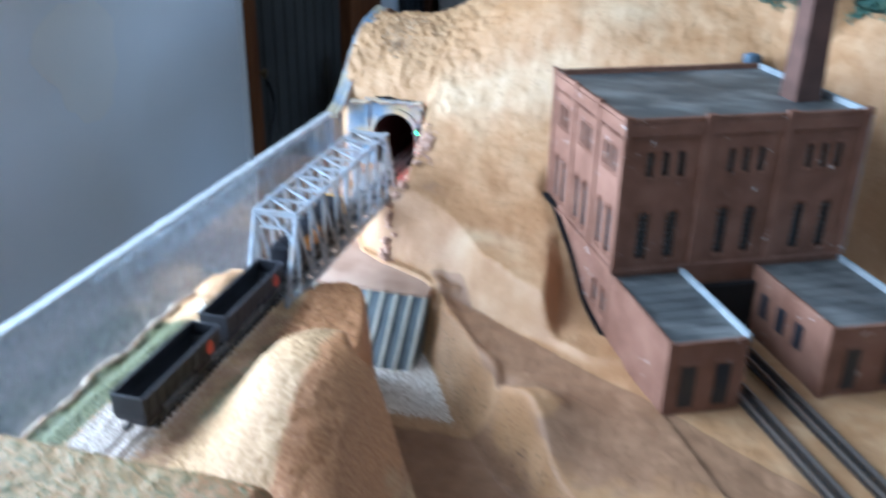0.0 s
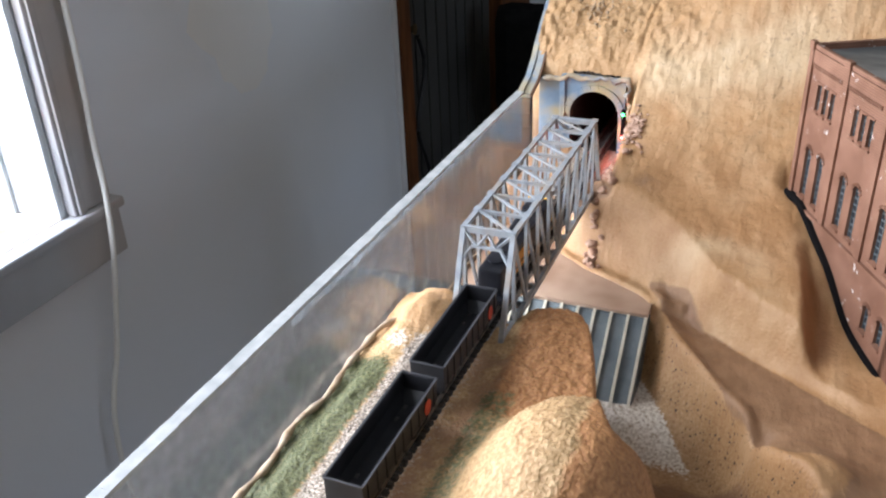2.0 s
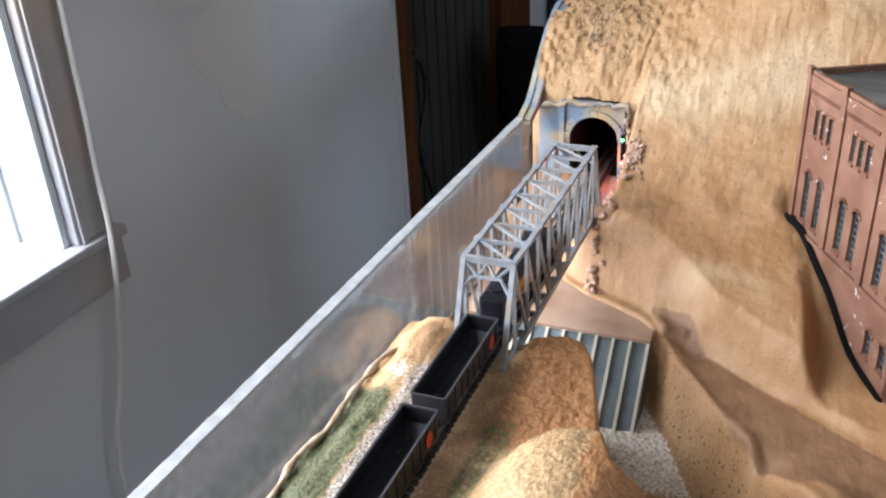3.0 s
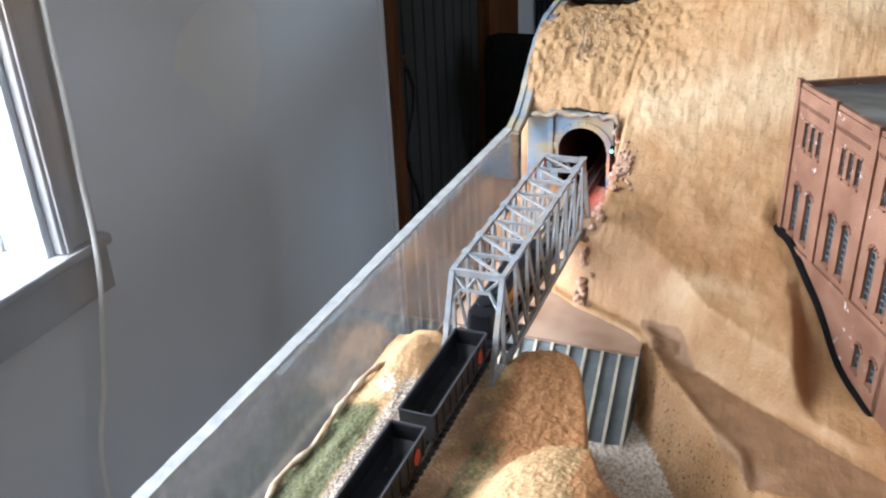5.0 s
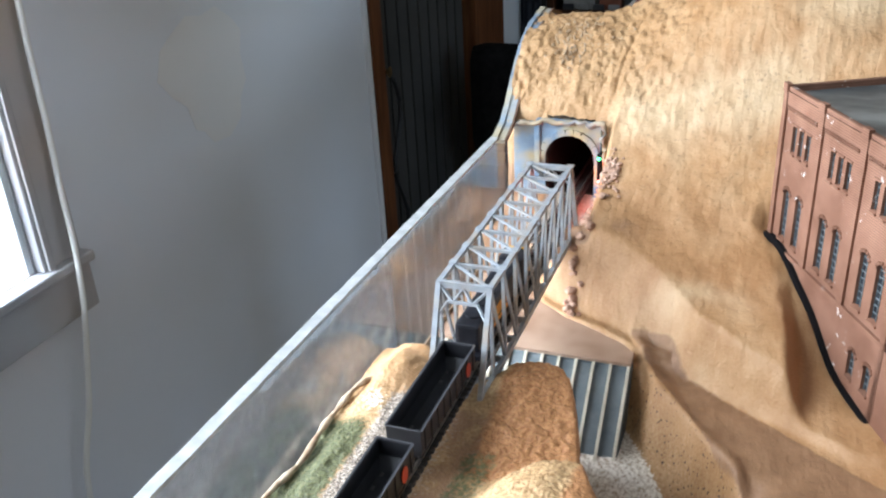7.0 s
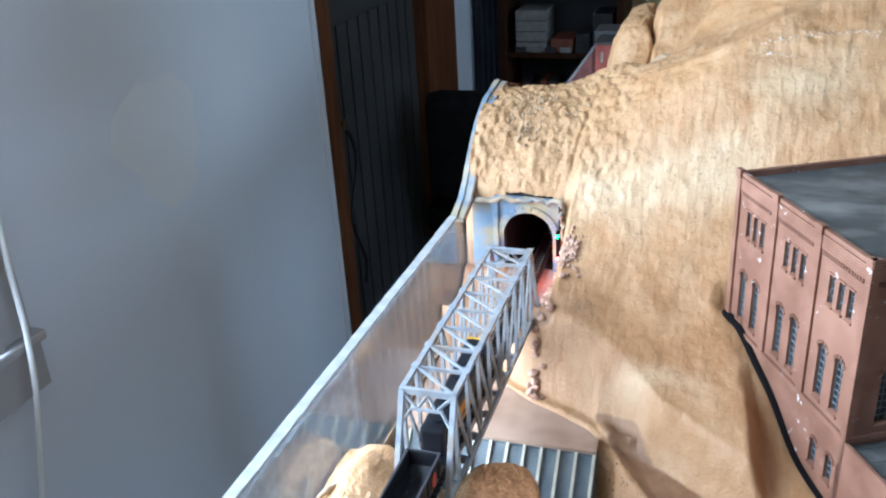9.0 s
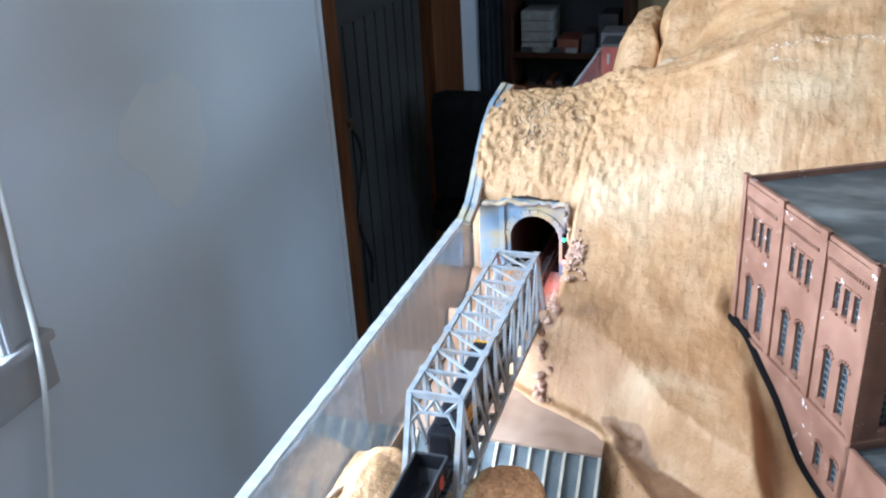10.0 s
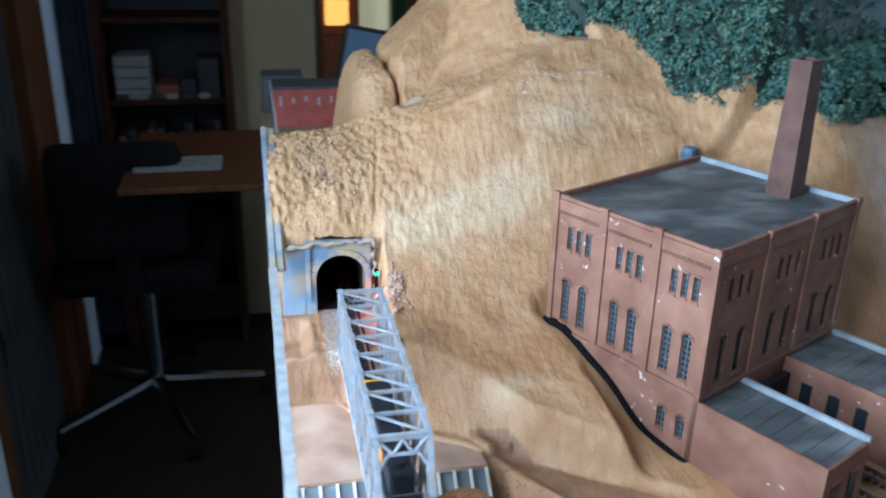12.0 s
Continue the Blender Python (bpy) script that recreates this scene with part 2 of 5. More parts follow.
ROOF_TAR = speckled("roof_tar", (0.050, 0.052, 0.050), (0.085, 0.088, 0.084), 35, 0.5, c=(0.20, 0.20, 0.185), scale2=26, bump=0.35, relief=0.0008, stretch=(0.7, 1.3, 1))
# black for the shade of the wall-foot gap; also the signal head's own black
GAP_SHADE_AND_SIGNAL = material("gap_shade_and_signal_black", (0.008, 0.007, 0.007), 1.0)
for dull in (DARK_WOOD, BROWN_WOOD, SHADED_DOOR_PAINT):
    dull.node_tree.nodes["Principled BSDF"].inputs["Specular IOR Level"].default_value = 0.15
GAP_SHADE_AND_SIGNAL.node_tree.nodes["Principled BSDF"].inputs["Specular IOR Level"].default_value = 0.05
WINDOW_DARK = material("window_dark", (0.018, 0.022, 0.028), 0.3)
CONCRETE_CAP = speckled("cap_stone", (0.22, 0.25, 0.26), (0.36, 0.385, 0.39), 60, 0.7, bump=0.2, relief=0.0004)


def acrylic():
    m = bpy.data.materials.new("acrylic")
    m.use_nodes = True
    nt = m.node_tree
    p = nt.nodes["Principled BSDF"]
    p.inputs["Base Color"].default_value = (0.95, 0.97, 0.97, 1)
    p.inputs["Transmission Weight"].default_value = 1.0
    p.inputs["Roughness"].default_value = 0.02
    p.inputs["IOR"].default_value = 1.42
    dust = nt.nodes.new("ShaderNodeBsdfDiffuse")
    dust.inputs[0].default_value = (0.30, 0.31, 0.32, 1)
    co = nt.nodes.new("ShaderNodeTexCoord")
    n = nt.nodes.new("ShaderNodeTexNoise")
    n.inputs["Scale"].default_value, n.inputs["Detail"].default_value = 120, 10
    nt.links.new(co.outputs["Object"], n.inputs["Vector"])
    r = nt.nodes.new("ShaderNodeMapRange")
    r.inputs[1].default_value, r.inputs[2].default_value, r.inputs[3].default_value, r.inputs[4].default_value = 0.36, 0.70, 0.06, 0.30
    nt.links.new(n.outputs[0], r.inputs[0])
    mx = nt.nodes.new("ShaderNodeMixShader")
    nt.links.new(r.outputs[0], mx.inputs[0])
    nt.links.new(p.outputs[0], mx.inputs[1])
    nt.links.new(dust.outputs[0], mx.inputs[2])
    nt.links.new(mx.outputs[0], nt.nodes["Material Output"].inputs[0])
    return m


def grainy_film():
    """Clear, with a grainy pale film."""
    m = bpy.data.materials.new("pale_grainy_film")
    m.use_nodes = True
    nt = m.node_tree
    nt.nodes.remove(nt.nodes["Principled BSDF"])
    clear, film = nt.nodes.new("ShaderNodeBsdfTransparent"), nt.nodes.new("ShaderNodeBsdfDiffuse")
    film.inputs[0].default_value = (0.42, 0.45, 0.47, 1)
    co, n, r, mx = [nt.nodes.new(k) for k in ("ShaderNodeTexCoord", "ShaderNodeTexNoise", "ShaderNodeMapRange", "ShaderNodeMixShader")]
    n.inputs["Scale"].default_value, n.inputs["Detail"].default_value = 60, 9
    nt.links.new(co.outputs["Object"], n.inputs["Vector"])
    for k, v in zip((1, 2, 3, 4), (0.38, 0.7, 0.10, 0.45)):
        r.inputs[k].default_value = v
    nt.links.new(n.outputs[0], r.inputs[0])
    nt.links.new(r.outputs[0], mx.inputs[0])
    nt.links.new(clear.outputs[0], mx.inputs[1])
    nt.links.new(film.outputs[0], mx.inputs[2])
    nt.links.new(mx.outputs[0], nt.nodes["Material Output"].inputs[0])
    return m


ACRYLIC = acrylic()
ACRYLIC_EDGE = speckled("acrylic_sawn_edge", (0.33, 0.34, 0.335), (0.46, 0.47, 0.46), 120, 0.5, bump=0.4, relief=0.0006)


def brick_material():
    m = material("model_brick", (0.33, 0.14, 0.09), 0.75)
    nt = m.node_tree
    p = nt.nodes["Principled BSDF"]
    co = nt.nodes.new("ShaderNodeTexCoord")
    n = nt.nodes.new("ShaderNodeTexNoise")
    n.inputs["Scale"].default_value, n.inputs["Detail"].default_value = 35, 4
    n2 = nt.nodes.new("ShaderNodeTexNoise")
    n2.inputs["Scale"].default_value, n2.inputs["Detail"].default_value = 700, 2
    wv = nt.nodes.new("ShaderNodeTexWave")
    wv.wave_type, wv.bands_direction = "BANDS", "Z"
    wv.inputs["Scale"].default_value, wv.inputs["Distortion"].default_value = 180, 0.3
    for t in (n, n2, wv):
        nt.links.new(co.outputs["Object"], t.inputs["Vector"])
    r = nt.nodes.new("ShaderNodeValToRGB")
    r.color_ramp.elements[0].position, r.color_ramp.elements[1].position = 0.35, 0.7
    r.color_ramp.elements[0].color, r.color_ramp.elements[1].color = (0.222, 0.098, 0.054, 1), (0.335, 0.166, 0.102, 1)
    nt.links.new(n.outputs[0], r.inputs[0])
    mx = nt.nodes.new("ShaderNodeMix")
    mx.data_type = "RGBA"
    mx.blend_type = "MULTIPLY"
    mx.inputs[0].default_value = 0.35
    nt.links.new(r.outputs[0], mx.inputs[6])
    nt.links.new(wv.outputs["Color"], mx.inputs[7])
    # scraped whitish wear
    n3 = nt.nodes.new("ShaderNodeTexNoise")
    n3.inputs["Scale"].default_value, n3.inputs["Detail"].default_value = 130, 8
    nt.links.new(co.outputs["Object"], n3.inputs["Vector"])
    r3 = nt.nodes.new("ShaderNodeValToRGB")
    r3.color_ramp.elements[0].position, r3.color_ramp.elements[1].position = 0.65, 0.70
    nt.links.new(n3.outputs[0], r3.inputs[0])
    mx2 = nt.nodes.new("ShaderNodeMix")
    mx2.data_type = "RGBA"
    mx2.inputs[7].default_value = (0.68, 0.62, 0.57, 1)
    n4 = nt.nodes.new("ShaderNodeTexNoise")
    n4.inputs["Scale"].default_value = 22
    nt.links.new(co.outputs["Object"], n4.inputs["Vector"])
    r4 = nt.nodes.new("ShaderNodeMapRange")
    r4.inputs[1].default_value, r4.inputs[2].default_value = 0.48, 0.60
    nt.links.new(n4.outputs[0], r4.inputs[0])
    wear = nt.nodes.new("ShaderNodeMath")
    wear.operation = "MULTIPLY"
    nt.links.new(r3.outputs[0], wear.inputs[0])
    nt.links.new(r4.outputs[0], wear.inputs[1])
    nt.links.new(wear.outputs[0], mx2.inputs[0])
    nt.links.new(mx.outputs[2], mx2.inputs[6])
    nt.links.new(mx2.outputs[2], p.inputs["Base Color"])
    bp = nt.nodes.new("ShaderNodeBump")
    bp.inputs["Strength"].default_value, bp.inputs["Distance"].default_value = 0.4, 0.0003
    nt.links.new(wv.outputs["Fac"], bp.inputs["Height"])
    nt.links.new(bp.outputs[0], p.inputs["Normal"])
    return m


BRICK = brick_material()

# ---- the plaster landscape ----
WOOD_X = [-0.06, -0.03, -0.003, 0.01, 0.119, 0.249, 0.3, 0.331, 0.372, 0.437, 0.521, 0.698, 0.788, 0.916, 1.3]
WOOD_Y = [3.2, 2.78, 2.579, 2.523, 2.462, 2.421, 2.354, 2.282, 2.249, 2.218, 2.208, 2.108, 2.14, 2.207, 2.25]
GX0, GX1, GY0, GY1 = -0.708, 1.5, -0.5, 2.95
B0, UX, UY = Vector((0.074, 1.517, 0)), Vector((0.891, 0.453, 0)), Vector((-0.453, 0.891, 0))


def ground(x, y):
    """Height of the scenery in plan units; x and y are arrays."""
    # the yard to the right, and the hill behind it
    z = 0.535 + 0.02 * ss(0.0, 0.3, x)
    u, v = (x - B0.x) * UX.x + (y - B0.y) * UX.y, (x - B0.x) * UY.x + (y - B0.y) * UY.y
    foot = np.interp(x, [-0.65, -0.58, -0.54, -0.48, -0.405, -0.335, -0.26, -0.19, -0.12, -0.045, 0.05], [1.89, 1.83, 1.755, 1.712, 1.675, 1.635, 1.622, 1.580, 1.53, 1.488, 1.43])
    d = y - foot
    profile_y, profile_z = [1.42, 1.50, 1.57, 1.67, 1.78, 1.90, 2.05, 2.10, 2.17, 2.24, 2.32, 2.42, 2.56, 2.9], [0.56, 0.605, 0.632, 0.650, 0.675, 0.718, 0.825, 0.885, 0.955, 0.998, 1.02, 1.02, 0.96, 0.86]
    rise = sum(np.interp(y + o, profile_y, profile_z) for o in (-0.06, -0.04, -0.02, 0, 0.02, 0.04, 0.06)) / 7
    rise = rise + (np.maximum(rise, np.where(y > 2.3, 1.02, 0)) - rise) * ss(-0.36, -0.22, x)
    east = np.clip(x + 0.47, 0, 1.6)
    rise = rise + ss(2.04, 2.34, y) * (0.40 * np.minimum(east, 0.55) - 0.10 * np.clip(east - 0.75, 0, 1))
    rise = rise + ss(2.46, 2.80, y) * (0.10 + 0.55 * np.clip(x + 0.30, 0, 0.40)) * ss(-0.40, -0.05, x)
    # a rounded ridge on the crest, and the big rock behind a cleft
    rise = rise + 0.040 * np.exp(-(((x + 0.43) / 0.09) ** 2 + ((y - 2.46) / 0.10) ** 2))
    rock = np.minimum(np.minimum(1.045 + 0.85 * (y - 2.48), 1.165 + 1.0 * (x + 0.33)), 1.32)
    cleft = x + 0.335 + 0.06 * (y - 2.5) + 0.008 * np.sin(38 * y)
    rise = np.maximum(rise, np.where(y > 2.46, rock, 0) * ss(-0.012, 0.006, cleft))
    knob = 1.135 - 0.10 * ((x + 0.362) / 0.100) ** 4 - 5.0 * np.maximum(2.70 - y, 0) ** 2
    rise = np.maximum(rise, np.where(cleft < 0, knob, 0))
    rise = rise - 0.055 * np.exp(-(cleft / 0.007) ** 2) * ss(2.47, 2.50, y)
    hill = z + (rise - z) * ss(-0.012, 0.048 + 0.11 * ss(-0.20, -0.36, x), d)
    # the hill's rounded lobe ends before the brick wall and leaves a trough
    lobe = np.interp(v, [-0.05, 0.06, 0.144, 0.214, 0.30, 0.43], [-0.120, -0.106, -0.070, -0.045, -0.030, -0.012])
    wall_gap = ss(lobe - 0.016, lobe + 0.024, u) * ss(0.47, 0.42, v)
    base_line = 0.555 + 0.155 * ss(0.04, 0.42, v)
    hill = hill * (1 - wall_gap) + np.minimum(hill, base_line - 0.004) * wall_gap
    # an even slope behind and beyond the brick house
    slope = 0.93 + 0.95 * np.clip(y - 2.08, -0.1, 0.6)
    slope = slope * ss(0.40, 0.43, v) + (0.56 + 0.40 * ss(-0.12, 0.42, v)) * (1 - ss(0.40, 0.43, v)) + 0.22 * ss(0.54, 0.85, u) * ss(-0.2, 0.2, v)
    hill = np.where(u > -0.12, hill + (np.where(u < 0.5, np.minimum(slope, hill), slope) - hill) * np.maximum(ss(-0.12, 0.36, u) * ss(0.40, 0.44, v), ss(0.53, 0.56, u)), hill)
    z = np.where(y > foot - 0.03, np.maximum(z, hill), z)
    inside = ss(0.003, 0.012, u) * ss(0.412, 0.400, v) * ss(0.515, 0.500, u)
    z = z * (1 - inside) + 0.545 * inside
    # the river above the dam
    z = np.maximum(z, 0.558 * ss(-0.20, -0.26, x) * ss(1.58, 1.63, y))
    river = ss(-0.315, -0.345, x + 0.3 * (y - 1.6)) * ss(1.52, 1.56, y) * ss(0.015, -0.02, d)
    z = z * (1 - river) + 0.50 * river
    # a steep edge between the gorge and the road
    across = (x + 0.333) * 0.839 + (y - 1.66) * 0.546 + 0.006 * np.sin(26 * y) + 0.004 * np.sin(61 * x)
    z = z + 0.010 * ss(0.03, 0.004, across) * ss(-0.01, 0.0, across) * ss(1.70, 1.64, y) * ss(1.1, 1.3, y)
    gorge = np.clip(-across / 0.040, 0, 1) * ss(1.60, 1.54, y)
    gorge = np.maximum(gorge, ss(-0.27, -0.31, x) * ss(1.58, 1.54, y) * ss(1.30, 1.36, y))
    z = z * (1 - gorge) + (0.405 + 0.06 * ss(1.3, 0.8, y) + 0.028 * ss(1.38, 1.46, y)) * gorge
    # a low hump in the yard
    z = z + 0.055 * np.exp(-(((x + 0.02) / 0.085) ** 2 + ((y - 1.21) / 0.09) ** 2)) * (1 - gorge)
    z = z - 0.03 * np.exp(-(((x + 0.105) / 0.03) ** 2 + ((y - 1.31) / 0.028) ** 2)) * (1 - gorge)
    # the near bank that carries the track
    edge = 1.385 + 0.02 * ss(-0.60, -0.64, x) - 0.06 * ss(-0.63, -0.57, x) * ss(-0.47, -0.52, x) + 0.02 * ss(-0.50, -0.44, x) - 0.42 * ss(-0.42, -0.25, x) ** 1.3
    side = -0.315 + 0.12 * ss(1.25, 0.95, y)
    bank = ss(edge + 0.045, edge - 0.040, y) * ss(side + 0.085, side - 0.03, x)
    top = 0.668 - 0.012 * ss(-0.66, -0.70, x)
    r2 = ((x + 0.305) / 0.118) ** 2 + ((y - 0.925) / 0.155) ** 2
    top = top + 0.140 * np.exp(-r2 ** 1.5)
    top = top + 0.012 * np.exp(-(((x + 0.43) / 0.07) ** 2 + ((y - 1.28) / 0.10) ** 2))
    top = top + 0.024 * np.exp(-(((x + 0.650) / 0.045) ** 2 + ((y - 1.285) / 0.065) ** 2))
    top = top + 0.175 * ss(0.70, 0.585, y) * ss(0.1, -0.2, x)
    z = z * (1 - bank) + np.maximum(top, z) * bank
    # the bench before the tunnel, and the cliff above it
    bench = ss(-0.455, -0.485, x) * ss(1.845, 1.885, y) * (y < 2.09)
    z = z * (1 - bench) + 0.668 * bench
    z = z - 0.045 * ss(-0.63, -0.66, x) * ss(1.86, 1.95, y) * ss(2.07, 2.02, y)
    cliff = ss(-0.44, -0.49, x) * (y >= 2.09)
    z = z * (1 - cliff) + np.minimum(z, 0.850 + 1.5 * (y - 2.09)) * cliff
    return z, bank, gorge, river, bench


def build_ground():
    nx, ny = 430, 780
    tx, ty = np.linspace(0, 1, nx), np.linspace(0, 1, ny)
    xs = GX0 + (GX1 - GX0) * (0.55 * tx + 0.45 * tx ** 2.2)
    ys = GY0 + (GY1 - GY0) * ty
    X, Y = np.meshgrid(xs, ys)
    Z, bank, gorge, river, bench = ground(X, Y)
    rough = np.zeros_like(Z)
    hilly = ss(0.58, 0.75, Z) * ss(1.6, 2.0, Y)
    for j in range(ny):
        for i in range(nx):
            x, y, z = X[j, i], Y[j, i], Z[j, i]
            h = hilly[j, i]
            n1 = noise.fractal(Vector((x * 14, y * 14, z * 14)), 1.0, 2.1, 4)
            r = 0.0038 * n1
            if h > 0.01 or bank[j, i] > 0.3:
                n2 = noise.fractal(Vector((x * 62 + 7, y * 62, z * 62)), 0.75, 2.2, 5)
                crag = h * ss(2.04, 2.12, y) * (0.14 + 0.86 * ss(-0.22, -0.50, x))
                r += (0.0012 + 0.0052 * crag + 0.0032 * bank[j, i] * (0.3 + 0.7 * ss(-0.60, -0.52, x)) * (0.4 + 0.6 * ss(1.0, 1.15, y))) * n2
                r += crag * 0.007 * noise.noise(Vector((x * 26, y * 26, z * 26)))
                r -= crag * 0.016 * max(0.0, noise.noise(Vector((x * 75, y * 75, z * 75))) - 0.25)
            r += 0.0050 * h * noise.noise(Vector((x * 11 + 3, y * 11, z * 11))) + 0.0022 * h * abs(noise.noise(Vector((x * 30, y * 30, z * 18))))
            if bank[j, i] > 0.5 and y > 1.0 and -0.5 < x:
                r += 0.0035 * noise.noise(Vector((x * 120, y * 120, 5)))
            rough[j, i] = r
    rough += 0.010 * (ss(2.290, 2.298, Y + 0.006 * np.sin(31 * X)) * ss(2.34, 2.31, Y) + 0.6 * ss(2.318, 2.326, Y + 0.008 * np.sin(23 * X)) * ss(2.38, 2.34, Y)) * ss(-0.14, -0.06, X) * ss(0.30, 0.15, X)
    rough -= 0.005 * np.exp(-((X + 0.462 - 0.16 * (Y - 2.15)) / 0.004) ** 2) * ss(2.10, 2.13, Y) * ss(2.36, 2.30, Y)
    flat = ss(-0.615, -0.60, X) * ss(-0.465, -0.48, X) * ((Y < 1.3) | ((Y > 1.85) & (Y < 2.09))) * ss(0.84, 0.86, Y)
    rough *= 1 - 0.85 * flat
    Zr = Z + rough
    verts = [W((X[j, i], Y[j, i], Zr[j, i])) for j in range(ny) for i in range(nx)]
    faces = []
    for j in range(ny - 1):
        for i in range(nx - 1):
            # leave the mouth of the tunnel open
            if -0.613 < xs[i] and xs[i + 1] < -0.499 and ys[j] < 2.09 <= ys[j + 1]:
                continue
            a = j * nx + i
            faces.append((a, a + 1, a + nx + 1, a + nx))
    me = bpy.data.meshes.new("ground")
    me.from_pydata(verts, [], faces)
    me.polygons.foreach_set("use_smooth", [True] * len(me.polygons))
    near = ss(1.27, 1.20, Y) * ss(0.70, 0.80, Y)
    road = (X + 0.333) * 0.839 + (Y - 1.66) * 0.546
    zones = {
        "grass": ss(-0.615, -0.655, X) * ss(1.21, 1.10, Y) * ss(0.6, 0.7, Y) + 0.55 * ss(-0.50, -0.47, X) * ss(-0.41, -0.44, X) * ss(1.2, 1.1, Y) * ss(0.8, 0.9, Y) + 0.5 * ss(0.80, 0.70, Y) * bank,
        "gravel": np.exp(-((X + 0.582) / 0.056) ** 4) * near * 1.05 + 0.30 * np.exp(-((X + 0.505) / 0.03) ** 2) * near + 0.7 * bench * ss(-0.62, -0.60, X),
        "rust": bank * ss(-0.50, -0.45, X) * ss(1.02, 1.12, Y) + bank * ss(-0.32, -0.27, X) * 0.9 + 0.30 * bank * ss(-0.56, -0.60, X) * ss(1.20, 1.26, Y),
        "chalk": gorge * (1 - bank) ** 3 * ss(1.30, 1.38, Y) * ss(-0.040, -0.065, road) * 0.85 + 0.62 * np.exp(-(((X + 0.655) / 0.03) ** 2 + ((Y - 1.20) / 0.03) ** 2)),
        "mud_and_shade": 0.55 * bank * ss(-0.535, -0.515, X) * ss(-0.44, -0.47, X) * near + gorge * (1 - bank) * ss(1.34, 1.28, Y) * 0.8 + 0.78 * (1 - bank) * ss(-0.004, 0.008, road) * ss(0.012, -0.012, road - np.maximum(0.062, 0.062 + 0.66 * (1.59 - Y))) * ss(0.60, 0.565, Z) * ss(1.72, 1.66, Y) * ss(0.95, 1.15, Y) + 0.75 * bench * ss(-0.60, -0.63, X),
    }
    u, v = (X - B0.x) * UX.x + (Y - B0.y) * UX.y, (X - B0.x) * UY.x + (Y - B0.y) * UY.y
    zones["grit"] = 0.10 + 0.75 * bank + 0.35 * hilly * ss(2.06, 2.14, Y) * ss(-0.3, -0.5, X) + 0.45 * gorge * (1 - bank)
    # darker tone paints in shade on the lower hill and in the wall trough
    zones["tan"] = 0.95 * ss(1.62, 1.72, Y) * ss(2.02, 1.86, Y) * ss(0.62, 0.58, Y - 2.0 - X) + 0.7 * ss(-0.16, -0.06, u) * ss(0.02, -0.02, u) * ss(0.5, 0.3, v) + 0.6 * ss(0.30, 0.0, X) * ss(1.6, 1.4, Y) * (1 - bank)
    # lighter plaster, with window sheen painted in by the portal and river shore
    zones["pale"] = 0.8 * np.exp(-(((Y - 2.10 - 0.10 * (X + 0.3)) / 0.05) ** 2)) * ss(-0.50, -0.40, X) * ss(0.05, -0.15, X) + 0.7 * np.exp(-(((X - 0.02) / 0.12) ** 2 + ((Y - 2.24) / 0.05) ** 2)) + 0.5 * np.exp(-(((X + 0.24) / 0.10) ** 2 + ((Y - 1.70) / 0.035) ** 2))
    zones["dots"] = ss(-0.06, -0.03, road) * ss(0.012, -0.006, road) * (1 - bank) * ss(1.62, 1.56, Y)
    # brown shading painted on the slope right of the bridge
    zones["mud_and_shade"] = zones["mud_and_shade"] + 0.55 * np.exp(-(((X + 0.38) / 0.07) ** 2 + ((Y - 1.85) / 0.035) ** 2))
    end_mound = bank * ss(-0.58, -0.61, X) * ss(1.20, 1.25, Y)
    zones["grit"] = zones["grit"] - 0.55 * end_mound
    zones["mud_and_shade"] = zones["mud_and_shade"] + 0.8 * ss(-0.44, -0.47, X) * ss(1.815, 1.835, Y) * ss(1.90, 1.885, Y)
    zones["tan"] = zones["tan"] + 0.65 * ss(-0.30, -0.45, X) * ss(2.11, 2.15, Y) * ss(2.40, 2.28, Y) + 0.75 * end_mound + 0.9 * zones["dots"]
    # on the hill the dark specks stand for the shade in small pits
    zones["dots"] = zones["dots"] + 0.30 * hilly
    ledge = np.exp(-((Y - 2.315 - 0.010 * np.sin(19 * X)) / 0.018) ** 2) + 0.8 * np.exp(-((Y - 2.285) / 0.008) ** 2)
    zones["chalk"] = zones["chalk"] + 0.40 * ledge * ss(-0.14, -0.06, X) * ss(0.30, 0.15, X)
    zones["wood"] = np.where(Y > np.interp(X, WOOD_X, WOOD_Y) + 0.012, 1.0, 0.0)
    for name, values in zones.items():
        a = me.attributes.new(name, "FLOAT", "POINT")
        a.data.foreach_set("value", np.clip(values, 0, 1).astype(np.float32).ravel())
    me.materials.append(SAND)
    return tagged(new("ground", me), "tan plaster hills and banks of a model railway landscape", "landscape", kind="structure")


build_ground()

# ---- the room ----
def setting(name, bm, mat, label, category, **kw):
    return tagged(part(name, bm, mat, **kw), label, category, kind="structure")


WX = -2.0
FLOOR = -1.75
CEIL = 4.3
def pieces(name, boxes, mat, label, category):
    bm = bmesh.new()
    for lo, hi in boxes:
        box(lo, hi, bm=bm)
    return setting(name, bm, mat, label, category)


WOOD_FLOOR = speckled("floor_boards", (0.020, 0.013, 0.009), (0.035, 0.022, 0.014), 5, 0.5, bump=0.1, stretch=(8, 0.6, 1))
CEILING = speckled("ceiling_paint", (0.62, 0.62, 0.60), (0.68, 0.68, 0.66), 3, 0.9)
# for the unseen east and south walls, pale to bounce light back
BOUNCE_PAINT = speckled("pale_bounce_paint", (0.58, 0.57, 0.54), (0.66, 0.65, 0.62), 4, 0.8, bump=0.1, bump_scale=60)
